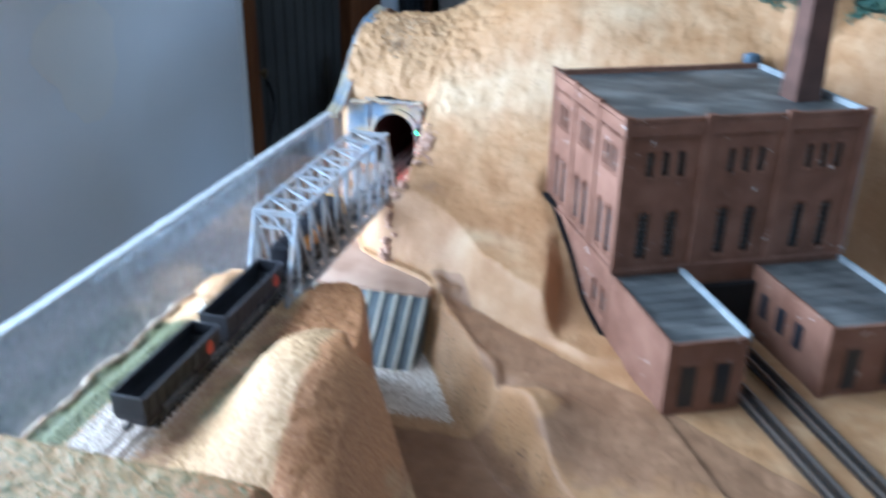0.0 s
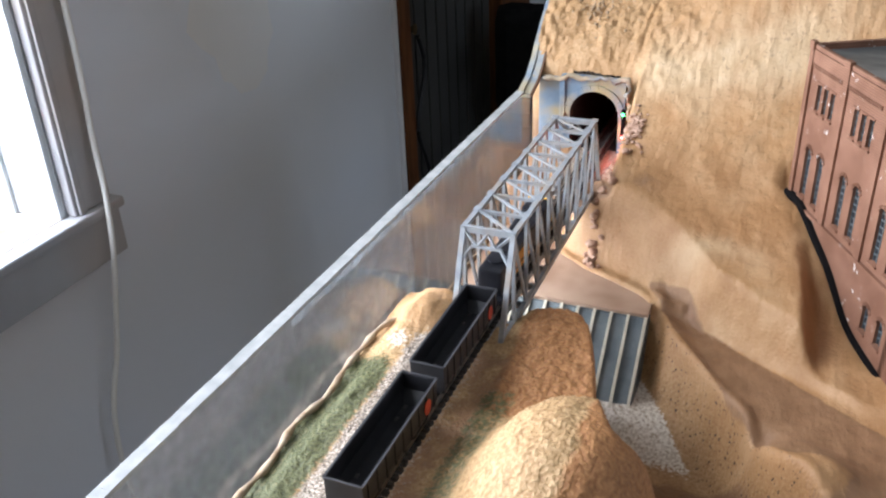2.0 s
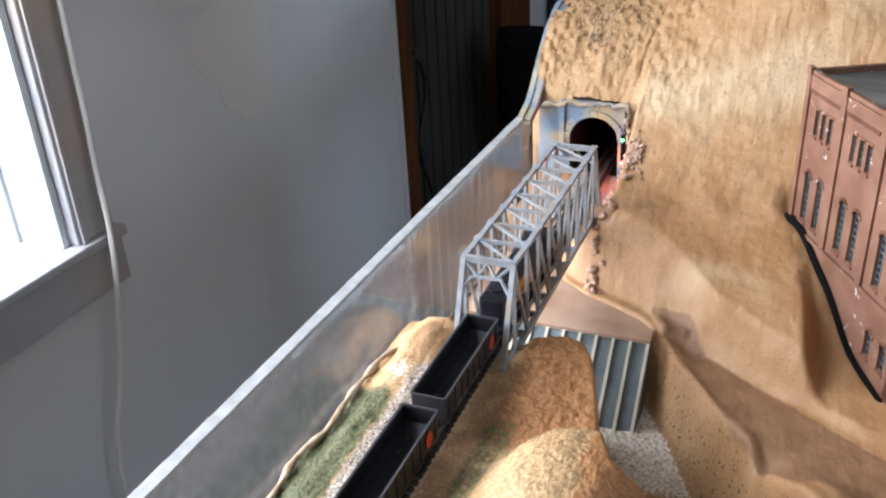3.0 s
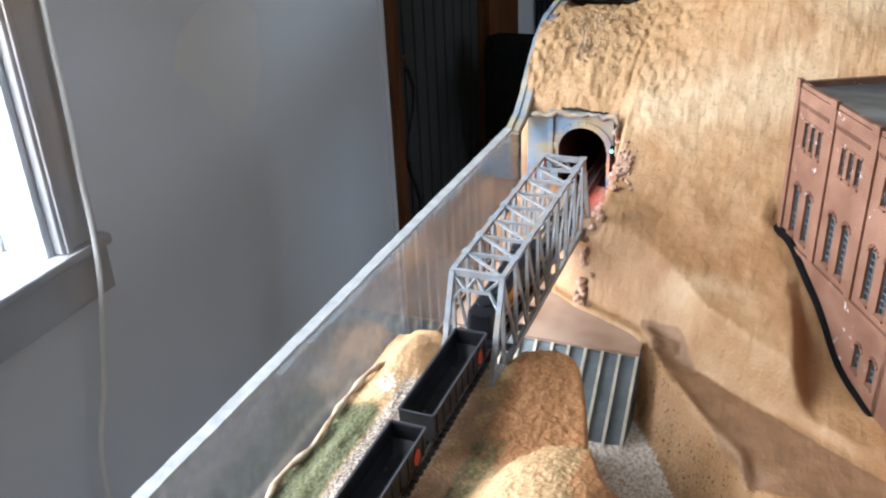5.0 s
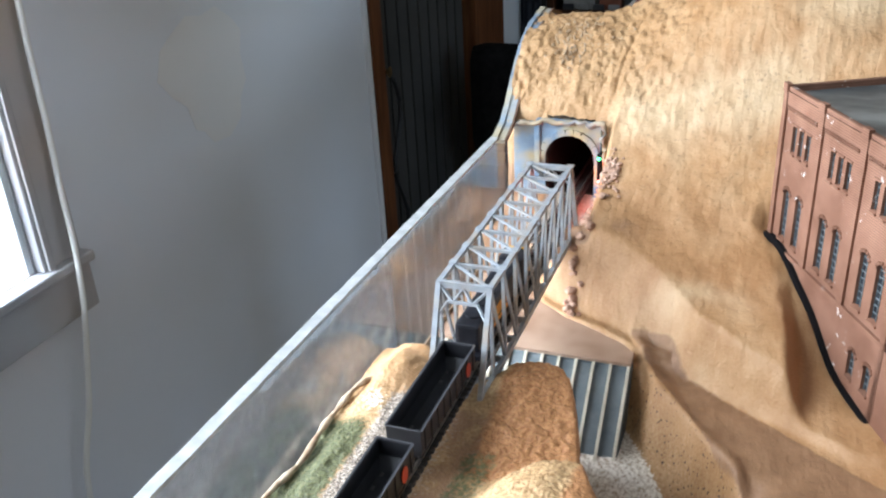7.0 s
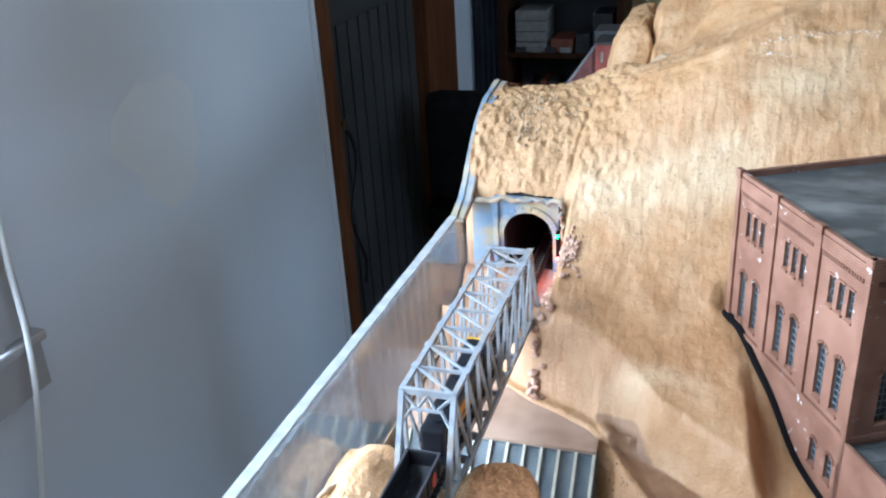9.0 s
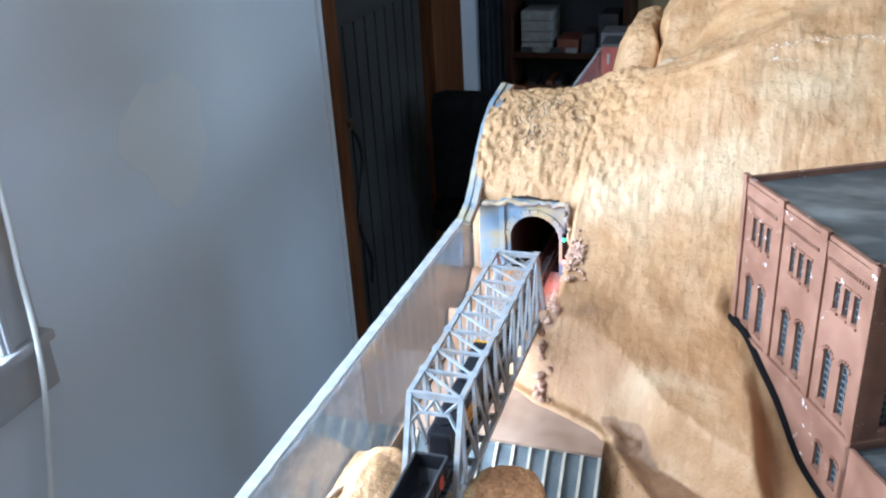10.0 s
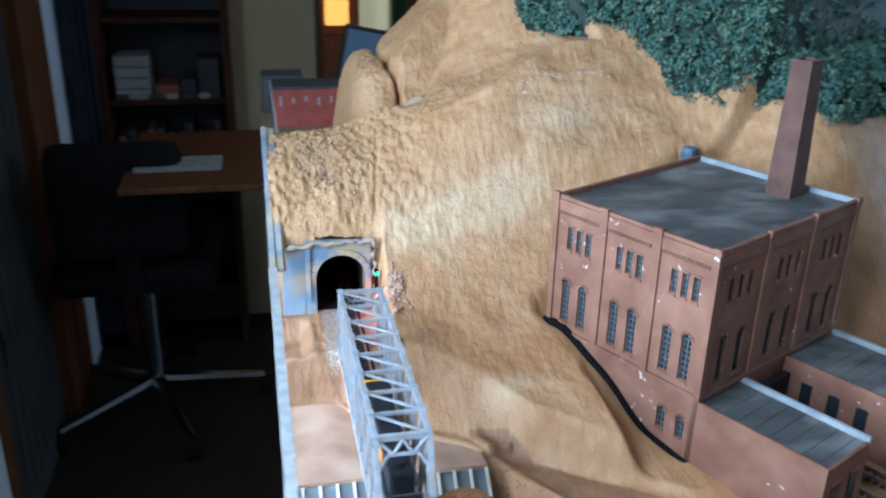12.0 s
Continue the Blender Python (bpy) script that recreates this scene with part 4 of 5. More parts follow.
# a flat dark slab stands for the shade inside the passage
part("passage_shade", box((0.1505, -0.02, 0.545), (0.3095, -0.006, 0.66), BM), OPENING_SHADE, house, "dark slab for the shade in the engine doorway between the annexes")
# a black tube for the shade in the gap where plaster meets the wall
gap_shade = [SM @ Vector((s, -0.0015, 0.706 - 0.155 * float(ss(0.02, 0.38, np.array(s))) + 0.004 * math.sin(40 * s))) for s in np.linspace(-0.01, 0.40, 22)]
part("gap_shade_strip", tube(gap_shade, [0.0100 - 0.004 * i / 21 for i in range(22)], 7), GAP_SHADE_AND_SIGNAL, house, "black strip standing for the shadow gap along the wall foot")

# sidings that lead out of the power house
for u in (0.168, 0.248):
    sd = thing("siding_track", BM @ Vector((u, -0.4, 0.55)), "dark model siding track leading into the power house", "track", "sidings at the power house")
    for du in (-0.0118, 0.0118):
        part("rail", box((u + du - 0.0016, -0.95, 0.5605), (u + du + 0.0016, -0.02, 0.567), BM), STEEL_RAIL, sd)
    f = part("sleeper", box((u - 0.021, -0.950, 0.556), (u + 0.021, -0.942, 0.5605), BM), SLEEPER, sd)
    for k in range(1, 64):
        ob = new("sleeper", f.data)
        ob.parent, ob.matrix_parent_inverse = sd, f.matrix_parent_inverse
        ob.location = UY * (S * 0.0145 * k)

# ---- train ----
LOCO_BLACK = speckled("loco_black", (0.008, 0.009, 0.014), (0.016, 0.017, 0.024), 90, 0.42, bump=0.1, relief=0.0002)
YELLOW = material("safety_yellow", (0.78, 0.42, 0.03), 0.45)
WHEEL = material("wheel_steel", (0.09, 0.085, 0.08), 0.45, 0.8)
def bogie(owner, y, half, r=0.0115):
    b = part("bogie", box((TX - 0.017, y - half, 0.689), (TX + 0.017, y + half, 0.704), bevel=0.002), BLACK_CAR, owner)
    for yy in (y - half * 0.62, y + half * 0.62):
        for dx in (-0.0118, 0.0118):
            part("wheel", tube([(TX + dx - 0.0022, yy, 0.688 + r), (TX + dx + 0.0022, yy, 0.688 + r)], r, 14), WHEEL, b)


def diesel(y0, y1):
    t = thing("diesel_locomotive", (TX, (y0 + y1) / 2, 0.688), "black model diesel locomotive with orange panels and yellow nose", "locomotive")
    part("underframe", box((TX - 0.0245, y0, 0.704), (TX + 0.0245, y1, 0.7125), bevel=0.0015), LOCO_BLACK, t)
    part("hood", box((TX - 0.0205, y0 + 0.010, 0.7125), (TX + 0.0205, y1 - 0.066, 0.760), bevel=0.006), LOCO_BLACK, t)
    part("cab", box((TX - 0.0230, y1 - 0.0655, 0.7125), (TX + 0.0230, y1 - 0.018, 0.763), bevel=0.006), LOCO_BLACK, t)
    part("nose", box((TX - 0.0215, y1 - 0.0178, 0.7125), (TX + 0.0215, y1 - 0.003, 0.748), bevel=0.005), YELLOW, t, "yellow low nose")
    part("nose_stripe", box((TX - 0.0236, y1 - 0.0225, 0.728), (TX + 0.0236, y1 - 0.0175, 0.7642), bevel=0.002), YELLOW, t)
    for sx in (-1, 1):
        lo, hi = sorted((TX + sx * 0.0206, TX + sx * 0.0214))
        part("side_panel", box((lo, y0 + 0.085, 0.7165), (hi, y0 + 0.165, 0.748)), ORANGE, t, "orange side panel")
        part("cab_window", box((TX + sx * 0.0232 - 0.0006, y1 - 0.055, 0.742), (TX + sx * 0.0232 + 0.0006, y1 - 0.032, 0.755)), WINDOW_DARK, t)
        part("handrail", tube([(TX + sx * 0.0238, y0 + 0.012, 0.732), (TX + sx * 0.0238, y1 - 0.09, 0.732)], 0.0008, 6), LOCO_BLACK, t)
    for yy in (y0 + 0.045, y0 + 0.085, y0 + 0.125):
        part("roof_fan", tube([(TX, yy, 0.759), (TX, yy, 0.7625)], 0.0135, 18), LOCO_BLACK, t)
    part("exhaust_stack", box((TX - 0.006, y0 + 0.155, 0.759), (TX + 0.006, y0 + 0.185, 0.766), bevel=0.001), LOCO_BLACK, t)
    part("fuel_tank", box((TX - 0.018, y0 + 0.13, 0.6905), (TX + 0.018, y0 + 0.20, 0.704), bevel=0.003), LOCO_BLACK, t)
    bogie(t, y0 + 0.065, 0.045)
    bogie(t, y1 - 0.065, 0.045)
    for y, d in ((y0, -1), (y1, 1)):
        part("coupler", box((TX - 0.004, min(y, y + d * 0.012), 0.700), (TX + 0.004, max(y, y + d * 0.012), 0.706)), WHEEL, t)
    return t


def gondola(y0, y1):
    t = thing("coal_wagon", (TX, (y0 + y1) / 2, 0.688), "black empty open-top model coal wagon with red emblem", "wagon", "wagons of the train")
    bm = bmesh.new()
    w, zt, zb = 0.0255, 0.748, 0.704
    def ring(dx, dy, z):
        return [bm.verts.new((TX + sx * (w - dx), (y0 + dy if sy < 0 else y1 - dy), z)) for sx, sy in ((-1, -1), (1, -1), (1, 1), (-1, 1))]
    rs = [ring(0.004, 0.004, zb), ring(0, 0, zb + 0.012), ring(0, 0, zt), ring(0.0025, 0.0025, zt), ring(0.003, 0.003, zb + 0.02), ring(0.010, 0.02, zb + 0.006)]
    for r0, r1 in zip(rs, rs[1:]):
        for k in range(4):
            bm.faces.new((r0[k], r0[(k + 1) % 4], r1[(k + 1) % 4], r1[k]))
    bm.faces.new(rs[0]), bm.faces.new(rs[-1])
    bmesh.ops.recalc_face_normals(bm, faces=bm.faces[:])
    part("tub", bm, BLACK_CAR, t)
    RIMGREY = material("rim_grey", (0.05, 0.05, 0.055), 0.4)
    for sx in (-1, 1):
        part("top_rail", box((TX + sx * w - 0.0016, y0, zt), (TX + sx * w + 0.0016, y1, zt + 0.002)), RIMGREY, t)
        for k in range(9):
            y = y0 + 0.012 + k * (y1 - y0 - 0.024) / 8
            part("rib", box((TX + sx * (w + 0.0008) - 0.0009, y - 0.0012, zb + 0.008), (TX + sx * (w + 0.0008) + 0.0009, y + 0.0012, zt)), BLACK_CAR, t)
        part("emblem", prism([(y1 - 0.035 + 0.010 * math.cos(a), 0.728 + 0.012 * math.sin(a)) for a in np.linspace(0, math.tau, 14, endpoint=False)], TX + sx * (w + 0.0018) - 0.0003, TX + sx * (w + 0.0018) + 0.0003, swap), RED_PAINT, t, "red oval emblem")
    for y in (y0, y1):
        part("end_rail", box((TX - w, y - 0.0014, zt), (TX + w, y + 0.0014, zt + 0.002)), RIMGREY, t)
    bogie(t, y0 + 0.038, 0.022)
    bogie(t, y1 - 0.038, 0.022)
    for y, d in ((y0, -1), (y1, 1)):
        part("coupler", box((TX - 0.004, min(y, y + d * 0.013), 0.700), (TX + 0.004, max(y, y + d * 0.013), 0.706)), WHEEL, t)
    return t


diesel(1.300, 1.610)
gondola(1.056, 1.274)
gondola(0.812, 1.030)

# ---- signal ----
def glow(name, colour, power):
    m = material(name, colour, 0.4)
    p = m.node_tree.nodes["Principled BSDF"]
    p.inputs["Emission Color"].default_value = (*colour, 1)
    p.inputs["Emission Strength"].default_value = power
    return m


SIG_POLE = material("signal_green_pole", (0.03, 0.16, 0.12), 0.5)
sig = thing("signal_post", (-0.478, 2.03, 0.655), "thin green model signal post with red and green lights", "signal")
part("pole", tube([(-0.478, 2.03, 0.655), (-0.478, 2.03, 0.79)], 0.0022, 8), SIG_POLE, sig)
part("head", box((-0.4825, 2.024, 0.722), (-0.4735, 2.034, 0.792), bevel=0.002), GAP_SHADE_AND_SIGNAL, sig)
def bead(c, r):
    bm = bmesh.new()
    bmesh.ops.create_uvsphere(bm, u_segments=12, v_segments=8, radius=r, matrix=Matrix.Translation(c))
    return bm


part("red_lamp", bead((-0.478, 2.0225, 0.728), 0.0036), glow("red_led", (1.0, 0.04, 0.03), 40), sig, "lit red lamp")
part("green_lamp", bead((-0.478, 2.0225, 0.782), 0.0036), glow("green_led", (0.08, 1.0, 0.25), 8), sig, "lit green lamp")
part("base", box((-0.485, 2.023, 0.652), (-0.471, 2.037, 0.660), bevel=0.002), SIG_POLE, sig)
led = bpy.data.lights.new("signal_glow", "POINT")
led.energy, led.color, led.shadow_soft_size = 0.035, (1.0, 0.03, 0.02), 0.002
new("signal_glow", led).location = W((-0.490, 2.008, 0.728))

# ---- stones at the abutments ----
STONE = speckled("pink_stone", (0.34, 0.18, 0.115), (0.54, 0.36, 0.26), 120, 0.9, bump=0.4, relief=0.0008)
PALE_STONE = speckled("pale_pebbles", (0.40, 0.24, 0.16), (0.56, 0.38, 0.28), 150, 0.9, bump=0.4, relief=0.0008)
rng = random.Random(5)
def stone(c, r, mat, seed, squash=0.75):
    bm = bmesh.new()
    bmesh.ops.create_icosphere(bm, subdivisions=2, radius=1)
    for v in bm.verts:
        k = 1 + 0.35 * noise.noise(v.co * 1.3 + Vector((seed * 3.1, seed, 0)))
        v.co = Vector(c) + Vector((v.co.x * r * k, v.co.y * r * k, v.co.z * r * k * squash))
    return tagged(part("rock", bm, mat), "small reddish broken stone beside the railway bridge", "rock", "stones beside the bridge")


def z_at(x, y):
    return float(ground(np.array([[x]]), np.array([[y]]))[0][0, 0])


for k in range(46):
    y = rng.choice((rng.gauss(1.735, 0.018), rng.uniform(1.72, 2.0)))
    x = -0.474 + rng.gauss(0, 0.009)
    r = rng.uniform(0.004, 0.011)
    stone((x, y, z_at(x, y) + r * 0.35), r, STONE, k)
for k in range(120):
    x, y = rng.gauss(-0.446, 0.010), rng.gauss(1.975, 0.020)
    r = rng.uniform(0.0025, 0.0055)
    stone((x, y, z_at(x, y) + r * 0.3), r, PALE_STONE, 100 + k)

# ---- boulders and wood behind the hill ----
BOULDER = speckled("boulder_plaster", (0.36, 0.25, 0.145), (0.46, 0.335, 0.21), 30, 0.8, c=(0.30, 0.21, 0.13), scale2=14, bump=0.5, relief=0.002)
def boulder(c, size, seed, label):
    bm = bmesh.new()
    bmesh.ops.create_icosphere(bm, subdivisions=5, radius=1)
    for v in bm.verts:
        q = v.co * 1.1 + Vector((seed, 0, 0))
        k = 1 + 0.17 * noise.fractal(q, 1.0, 2.1, 6) - 0.10 * max(0.0, 0.12 - abs(noise.noise(q * 1.9))) / 0.12
        v.co = Vector(c) + Vector((v.co.x * size[0] * k, v.co.y * size[1] * k, v.co.z * size[2] * k))
    return tagged(part("boulder", bm, BOULDER, smooth=True), label, "rock", "boulders on the ridge")


boulder((-0.283, 2.475, 1.062), (0.050, 0.045, 0.026), 8.0, "small cracked plaster slab on the ridge")

LEAF = speckled("flocked_leaves", (0.026, 0.078, 0.064), (0.088, 0.178, 0.135), 500, 0.9, c=(0.16, 0.23, 0.14), scale2=90, bump=0)
def wood_edge(x):
    return float(np.interp(x, WOOD_X, WOOD_Y))


def build_wood():
    """Sponge-like clumps, each a ball of small leaf flakes, with dark gaps between them."""
    verts, faces = [], []
    rw = random.Random(11)
    for n in range(5200):
        x = rw.uniform(-0.03, 1.25)
        e = wood_edge(x) + 0.014 * noise.noise(Vector((x * 40, 0, 3)))
        y = e + 0.48 * rw.random() ** 1.15
        if y > 2.93:
            continue
        lift = 0.006 + 0.030 * min(1, (y - e) / 0.05) + 0.022 * noise.noise(Vector((x * 30, y * 30, 0)))
        c = Vector((x, y, z_at(x, y) + lift))
        big = rw.uniform(0.009, 0.017)
        for j in range(26):
            d = Vector((rw.gauss(0, 1), rw.gauss(0, 1), rw.gauss(0.25, 1))).normalized()
            o = d * big * rw.uniform(0.75, 1.1)
            t = (d + 0.7 * Vector((rw.gauss(0, 1), rw.gauss(0, 1), rw.gauss(0, 1)))).normalized()
            a = t.orthogonal().normalized()
            b = t.cross(a)
            s = rw.uniform(0.0030, 0.0062)
            i = len(verts)
            verts += [W(c + o + a * s), W(c + o + b * s * 0.7), W(c + o - a * s), W(c + o - b * s * 0.7)]
            faces.append((i, i + 1, i + 2, i + 3))
    me = bpy.data.meshes.new("undergrowth")
    me.from_pydata(verts, [], faces)
    me.materials.append(LEAF)
    return tagged(new("undergrowth", me), "dense dark green flocked woodland on the hill", "foliage", kind="stuff")


build_wood()
tagged(part("blue_lump", box((0.475, 0.41, 0.96), (0.512, 0.45, 1.025), BM, bevel=0.014), speckled("blue_plaster", (0.05, 0.08, 0.11), (0.11, 0.16, 0.21), 80, 0.7, bump=0.3)), "small blue-grey lump on the hill behind the roof", "lump")

# ---- table under the layout ----
TABLE_WOOD = speckled("table_ply", (0.20, 0.13, 0.075), (0.28, 0.19, 0.11), 9, 0.6, bump=0.1)
tbl = thing("layout_table", (0.4, 1.2, FLOOR), "plywood table that carries the model landscape", "table")
part("top", box((-0.709, -0.5, 0.33), (1.5, 2.95, 0.37)), TABLE_WOOD, tbl)
for x, y in ((-0.60, -0.4), (1.4, -0.4), (-0.60, 2.85), (1.4, 2.85)):
    part("leg", box((x - 0.06, y - 0.06, FLOOR), (x + 0.06, y + 0.06, 0.33), bevel=0.006), TABLE_WOOD, tbl)
part("fascia", box((-0.7115, -0.5, 0.33), (-0.7092, 2.95, 0.56)), TABLE_WOOD, tbl)

LIP = speckled("plaster_lip", (0.26, 0.17, 0.10), (0.48, 0.38, 0.27), 120, 0.9, bump=0.4, relief=0.0008)
lip = [(-0.702 + 0.004 * math.sin(y * 31), y, 0.664 + 0.003 * math.sin(y * 47)) for y in np.linspace(0.55, 1.22, 30)]
lip += [(-0.700 + 0.045 * float(ss(0.0, 1.0, np.array(k / 8))), 1.22 + 0.11 * k / 8, 0.667) for k in range(1, 9)]
tagged(part("plaster_lip", tube(lip, [0.0048 + 0.0018 * math.sin(k * 2.3) for k in range(len(lip))], 7), LIP, smooth=True), "pale plaster lip along the guard at the edge of the grass", "trim", kind="structure")

cr = random.Random(9)
crumb_bm = bmesh.new()
for k in range(240):
    x, y = cr.gauss(-0.575, 0.04), cr.gauss(2.24, 0.055)
    if not (-0.69 < x < -0.3 and 2.12 < y < 2.40):
        continue
    q = cr.uniform(0.0015, 0.0042)
    one = bmesh.new()
    bmesh.ops.create_icosphere(one, subdivisions=1, radius=q, matrix=Matrix.Translation((x, y, z_at(x, y) + 0.3 * q)) @ Matrix.Rotation(cr.random() * 6, 4, "X"))
    join(crumb_bm, one)
tagged(part("plaster_crumbs", crumb_bm, BOULDER), "loose plaster crumbs stuck on the hillside over the tunnel", "crumbs", kind="stuff")

# ---- window ----
REVEAL = speckled("reveal_gloss_white", (0.60, 0.66, 0.70), (0.68, 0.73, 0.76), 7, 0.4, c=(0.52, 0.56, 0.58), scale2=3, bump=0.1, bump_scale=60)
STOOL = speckled("worn_sill_white", (0.70, 0.69, 0.66), (0.80, 0.79, 0.76), 14, 0.5, c=(0.46, 0.27, 0.13), scale2=7, bump=0.3, bump_scale=60)
FO, FI = WX - 0.35, WX - 0.29
win = tagged(part("window_1", box((FO, WY0, WZ0 + 0.025), (FI, WY1, WZ0 + 0.095), bevel=0.004), WHITE_TRIM), "white-painted sash window with bright daylight outside", "window", kind="structure")
for y in (WY0 + 0.021, WY1 - 0.071):
    part("sash_stile", box((FO, y, WZ0 + 0.096), (FI, y + 0.05, WZ1 - 0.061), bevel=0.004), WHITE_TRIM, win)
part("sash_rail", box((FO, WY0 + 0.021, WZ1 - 0.06), (FI, WY1 - 0.021, WZ1), bevel=0.004), WHITE_TRIM, win)
part("glazing_bar", box((FO + 0.02, 0.88, WZ0 + 0.096), (FI - 0.02, 0.92, WZ1 - 0.061)), WHITE_TRIM, win)
for lo, hi in ((WY1 - 0.020, WY1 - 0.001), (WY0 + 0.001, WY0 + 0.020)):
    part("reveal_board", box((FI + 0.001, lo, WZ0 + 0.022), (WX + 0.004, hi, WZ1 - 0.001), bevel=0.003), REVEAL, win)
part("stop_bead", box((WX - 0.17, WY1 - 0.032, WZ0 + 0.022), (WX - 0.155, WY1 - 0.021, WZ1 - 0.001), bevel=0.002), REVEAL, win)
for lo, hi in ((WY1 + 0.006, WY1 + 0.150), (WY0 - 0.150, WY0 - 0.006)):
    part("casing", box((WX + 0.001, lo, WZ0 + 0.021), (WX + 0.035, hi, WZ1 + 0.15), bevel=0.006), GREY_TRIM, win)
    part("casing_bead", box((WX + 0.0355, lo + 0.012, WZ0 + 0.021), (WX + 0.046, lo + 0.034, WZ1 + 0.15), bevel=0.004), GREY_TRIM, win)
part("casing", box((WX + 0.001, WY0 - 0.004, WZ1), (WX + 0.035, WY1 + 0.004, WZ1 + 0.15), bevel=0.006), GREY_TRIM, win)
part("window_sill", box((FI + 0.001, WY0 + 0.001, WZ0 + 0.001), (WX + 0.002, WY1 - 0.001, WZ0 + 0.020), bevel=0.002), STOOL, win, "worn white sill with rusty stains")
part("sill_nosing", box((WX + 0.0025, WY0 - 0.17, WZ0 - 0.012), (WX + 0.060, WY1 + 0.175, WZ0 + 0.020), bevel=0.008), GREY_TRIM, win)
part("apron", box((WX + 0.001, WY0 - 0.165, WZ0 - 0.158), (WX + 0.040, WY1 + 0.165, WZ0 - 0.013), bevel=0.004), GREY_TRIM, win)

patch = prism([(2.46, 0.76), (2.50, 0.85), (2.57, 0.89), (2.66, 0.93), (2.74, 0.915), (2.83, 0.93), (2.92, 0.87), (2.965, 0.82), (2.94, 0.74), (2.955, 0.64), (2.90, 0.58), (2.885, 0.51), (2.80, 0.465), (2.70, 0.475), (2.655, 0.53), (2.61, 0.55), (2.585, 0.64), (2.52, 0.69)], WX + 0.0003, WX + 0.0012, swap)
tagged(part("paint_patch", patch, speckled("warm_patch_paint", (0.81, 0.80, 0.77), (0.84, 0.825, 0.79), 2, 0.6, bump=0.05)), "irregular lighter patch of fresh paint on the wall", "paint patch", kind="structure")
CABLE = material("white_cable", (0.86, 0.85, 0.80), 0.45)
pts = [(WX + 0.06, 1.96, 2.4), (WX + 0.06, 1.945, 1.4), (WX + 0.06, 1.927, 1.02), (WX + 0.06, 1.92, 0.76), (WX + 0.06, 1.910, 0.60), (WX + 0.075, 1.893, 0.45), (WX + 0.080, 1.868, 0.28), (WX + 0.06, 1.84, 0.08), (WX + 0.05, 1.812, -0.06), (WX + 0.05, 1.765, -0.17), (WX + 0.05, 1.735, -0.28), (WX + 0.05, 1.722, -0.47), (WX + 0.04, 1.75, -1.0), (WX + 0.03, 1.78, FLOOR + 0.01)]
def smooth_line(p, n=8):
    out = []
    for i in range(len(p) - 1):
        a, b, c, d = [Vector(p[min(max(k, 0), len(p) - 1)]) for k in (i - 1, i, i + 1, i + 2)]
        for k in range(n):
            t = k / n
            out.append(0.5 * (2 * b + (c - a) * t + (2 * a - 5 * b + 4 * c - d) * t * t + (3 * b - a - 3 * c + d) * t ** 3))
    return out + [Vector(p[-1])]


tagged(part("hanging_cable", tube(smooth_line(pts), 0.0088, 8), CABLE, smooth=True), "white cable hanging down the wall beside the window", "cable")

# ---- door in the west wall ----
door = tagged(part("door_1", box((WX - 0.12, 4.12, FLOOR + 0.02), (WX - 0.06, 5.50, 3.5)), SHADED_DOOR_PAINT), "grey-white grooved door darkened by painted shade, closed, in a brown frame", "door", kind="structure")
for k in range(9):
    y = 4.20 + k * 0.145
    part("door_board", box((WX - 0.06, y, FLOOR + 0.2), (WX - 0.048, y + 0.118, 0.80), bevel=0.004), SHADED_DOOR_PAINT, door)
part("lock_rail", box((WX - 0.06, 4.14, 0.83), (WX - 0.044, 5.48, 0.97), bevel=0.004), SHADED_DOOR_PAINT, door)
part("door_handle", tube([(WX - 0.05, 4.22, 0.33), (WX - 0.01, 4.22, 0.33), (WX + 0.005, 4.22, 0.33)], [0.014, 0.014, 0.03], 12), material("dull_brass", (0.25, 0.17, 0.08), 0.4, 0.9), door)
trim = tagged(part("trim", box((WX - 0.13, 4.0, FLOOR), (WX + 0.03, 4.12, 3.6), bevel=0.006), BROWN_WOOD), "brown wooden door casing with a white edge bead", "door casing", kind="structure")
part("casing_post", box((WX - 0.13, 5.50, FLOOR), (WX + 0.03, 6.10, 3.6), bevel=0.006), BROWN_WOOD, trim)
part("casing_head", box((WX - 0.13, 4.12, 3.5), (WX + 0.03, 5.50, 3.6), bevel=0.006), BROWN_WOOD, trim)
part("edge_bead", box((WX - 0.02, 3.962, FLOOR), (WX + 0.018, 3.999, 3.62), bevel=0.006), WHITE_TRIM, trim, "white corner bead")
BLACK_LEAD = material("black_lead", (0.012, 0.012, 0.013), 0.5)
loop = [(WX + 0.03, 4.2 + 0.06 * math.sin(t * 1.1), 0.30 - 0.11 * t) for t in range(9)]
tagged(part("hanging_lead", tube(smooth_line(loop), 0.012, 7), BLACK_LEAD, smooth=True), "black lead hanging from the door handle", "cable")
tagged(part("curtain", prism([(-2.0 + 0.012 * k, 6.62 + 0.02 * math.sin(k * 1.7)) for k in range(20)] + [(-1.772, 6.66), (-2.0, 6.66)], FLOOR + 0.1, 2.5, axis="z"), speckled("curtain_cloth", (0.04, 0.05, 0.07), (0.07, 0.08, 0.10), 12, 0.9)), "blue-grey curtain hanging beside the shelves", "curtain")

# ---- shelves and desk at the far end ----
shelf = thing("bookshelf", (-1.33, 6.75, FLOOR), "tall brown wooden bookshelf with half-full shelves", "bookshelf")
for x in (-1.77, -0.925):
    part("side_board", box((x, 6.5, FLOOR), (x + 0.05, 6.98, 2.4), bevel=0.004), DARK_WOOD, shelf)
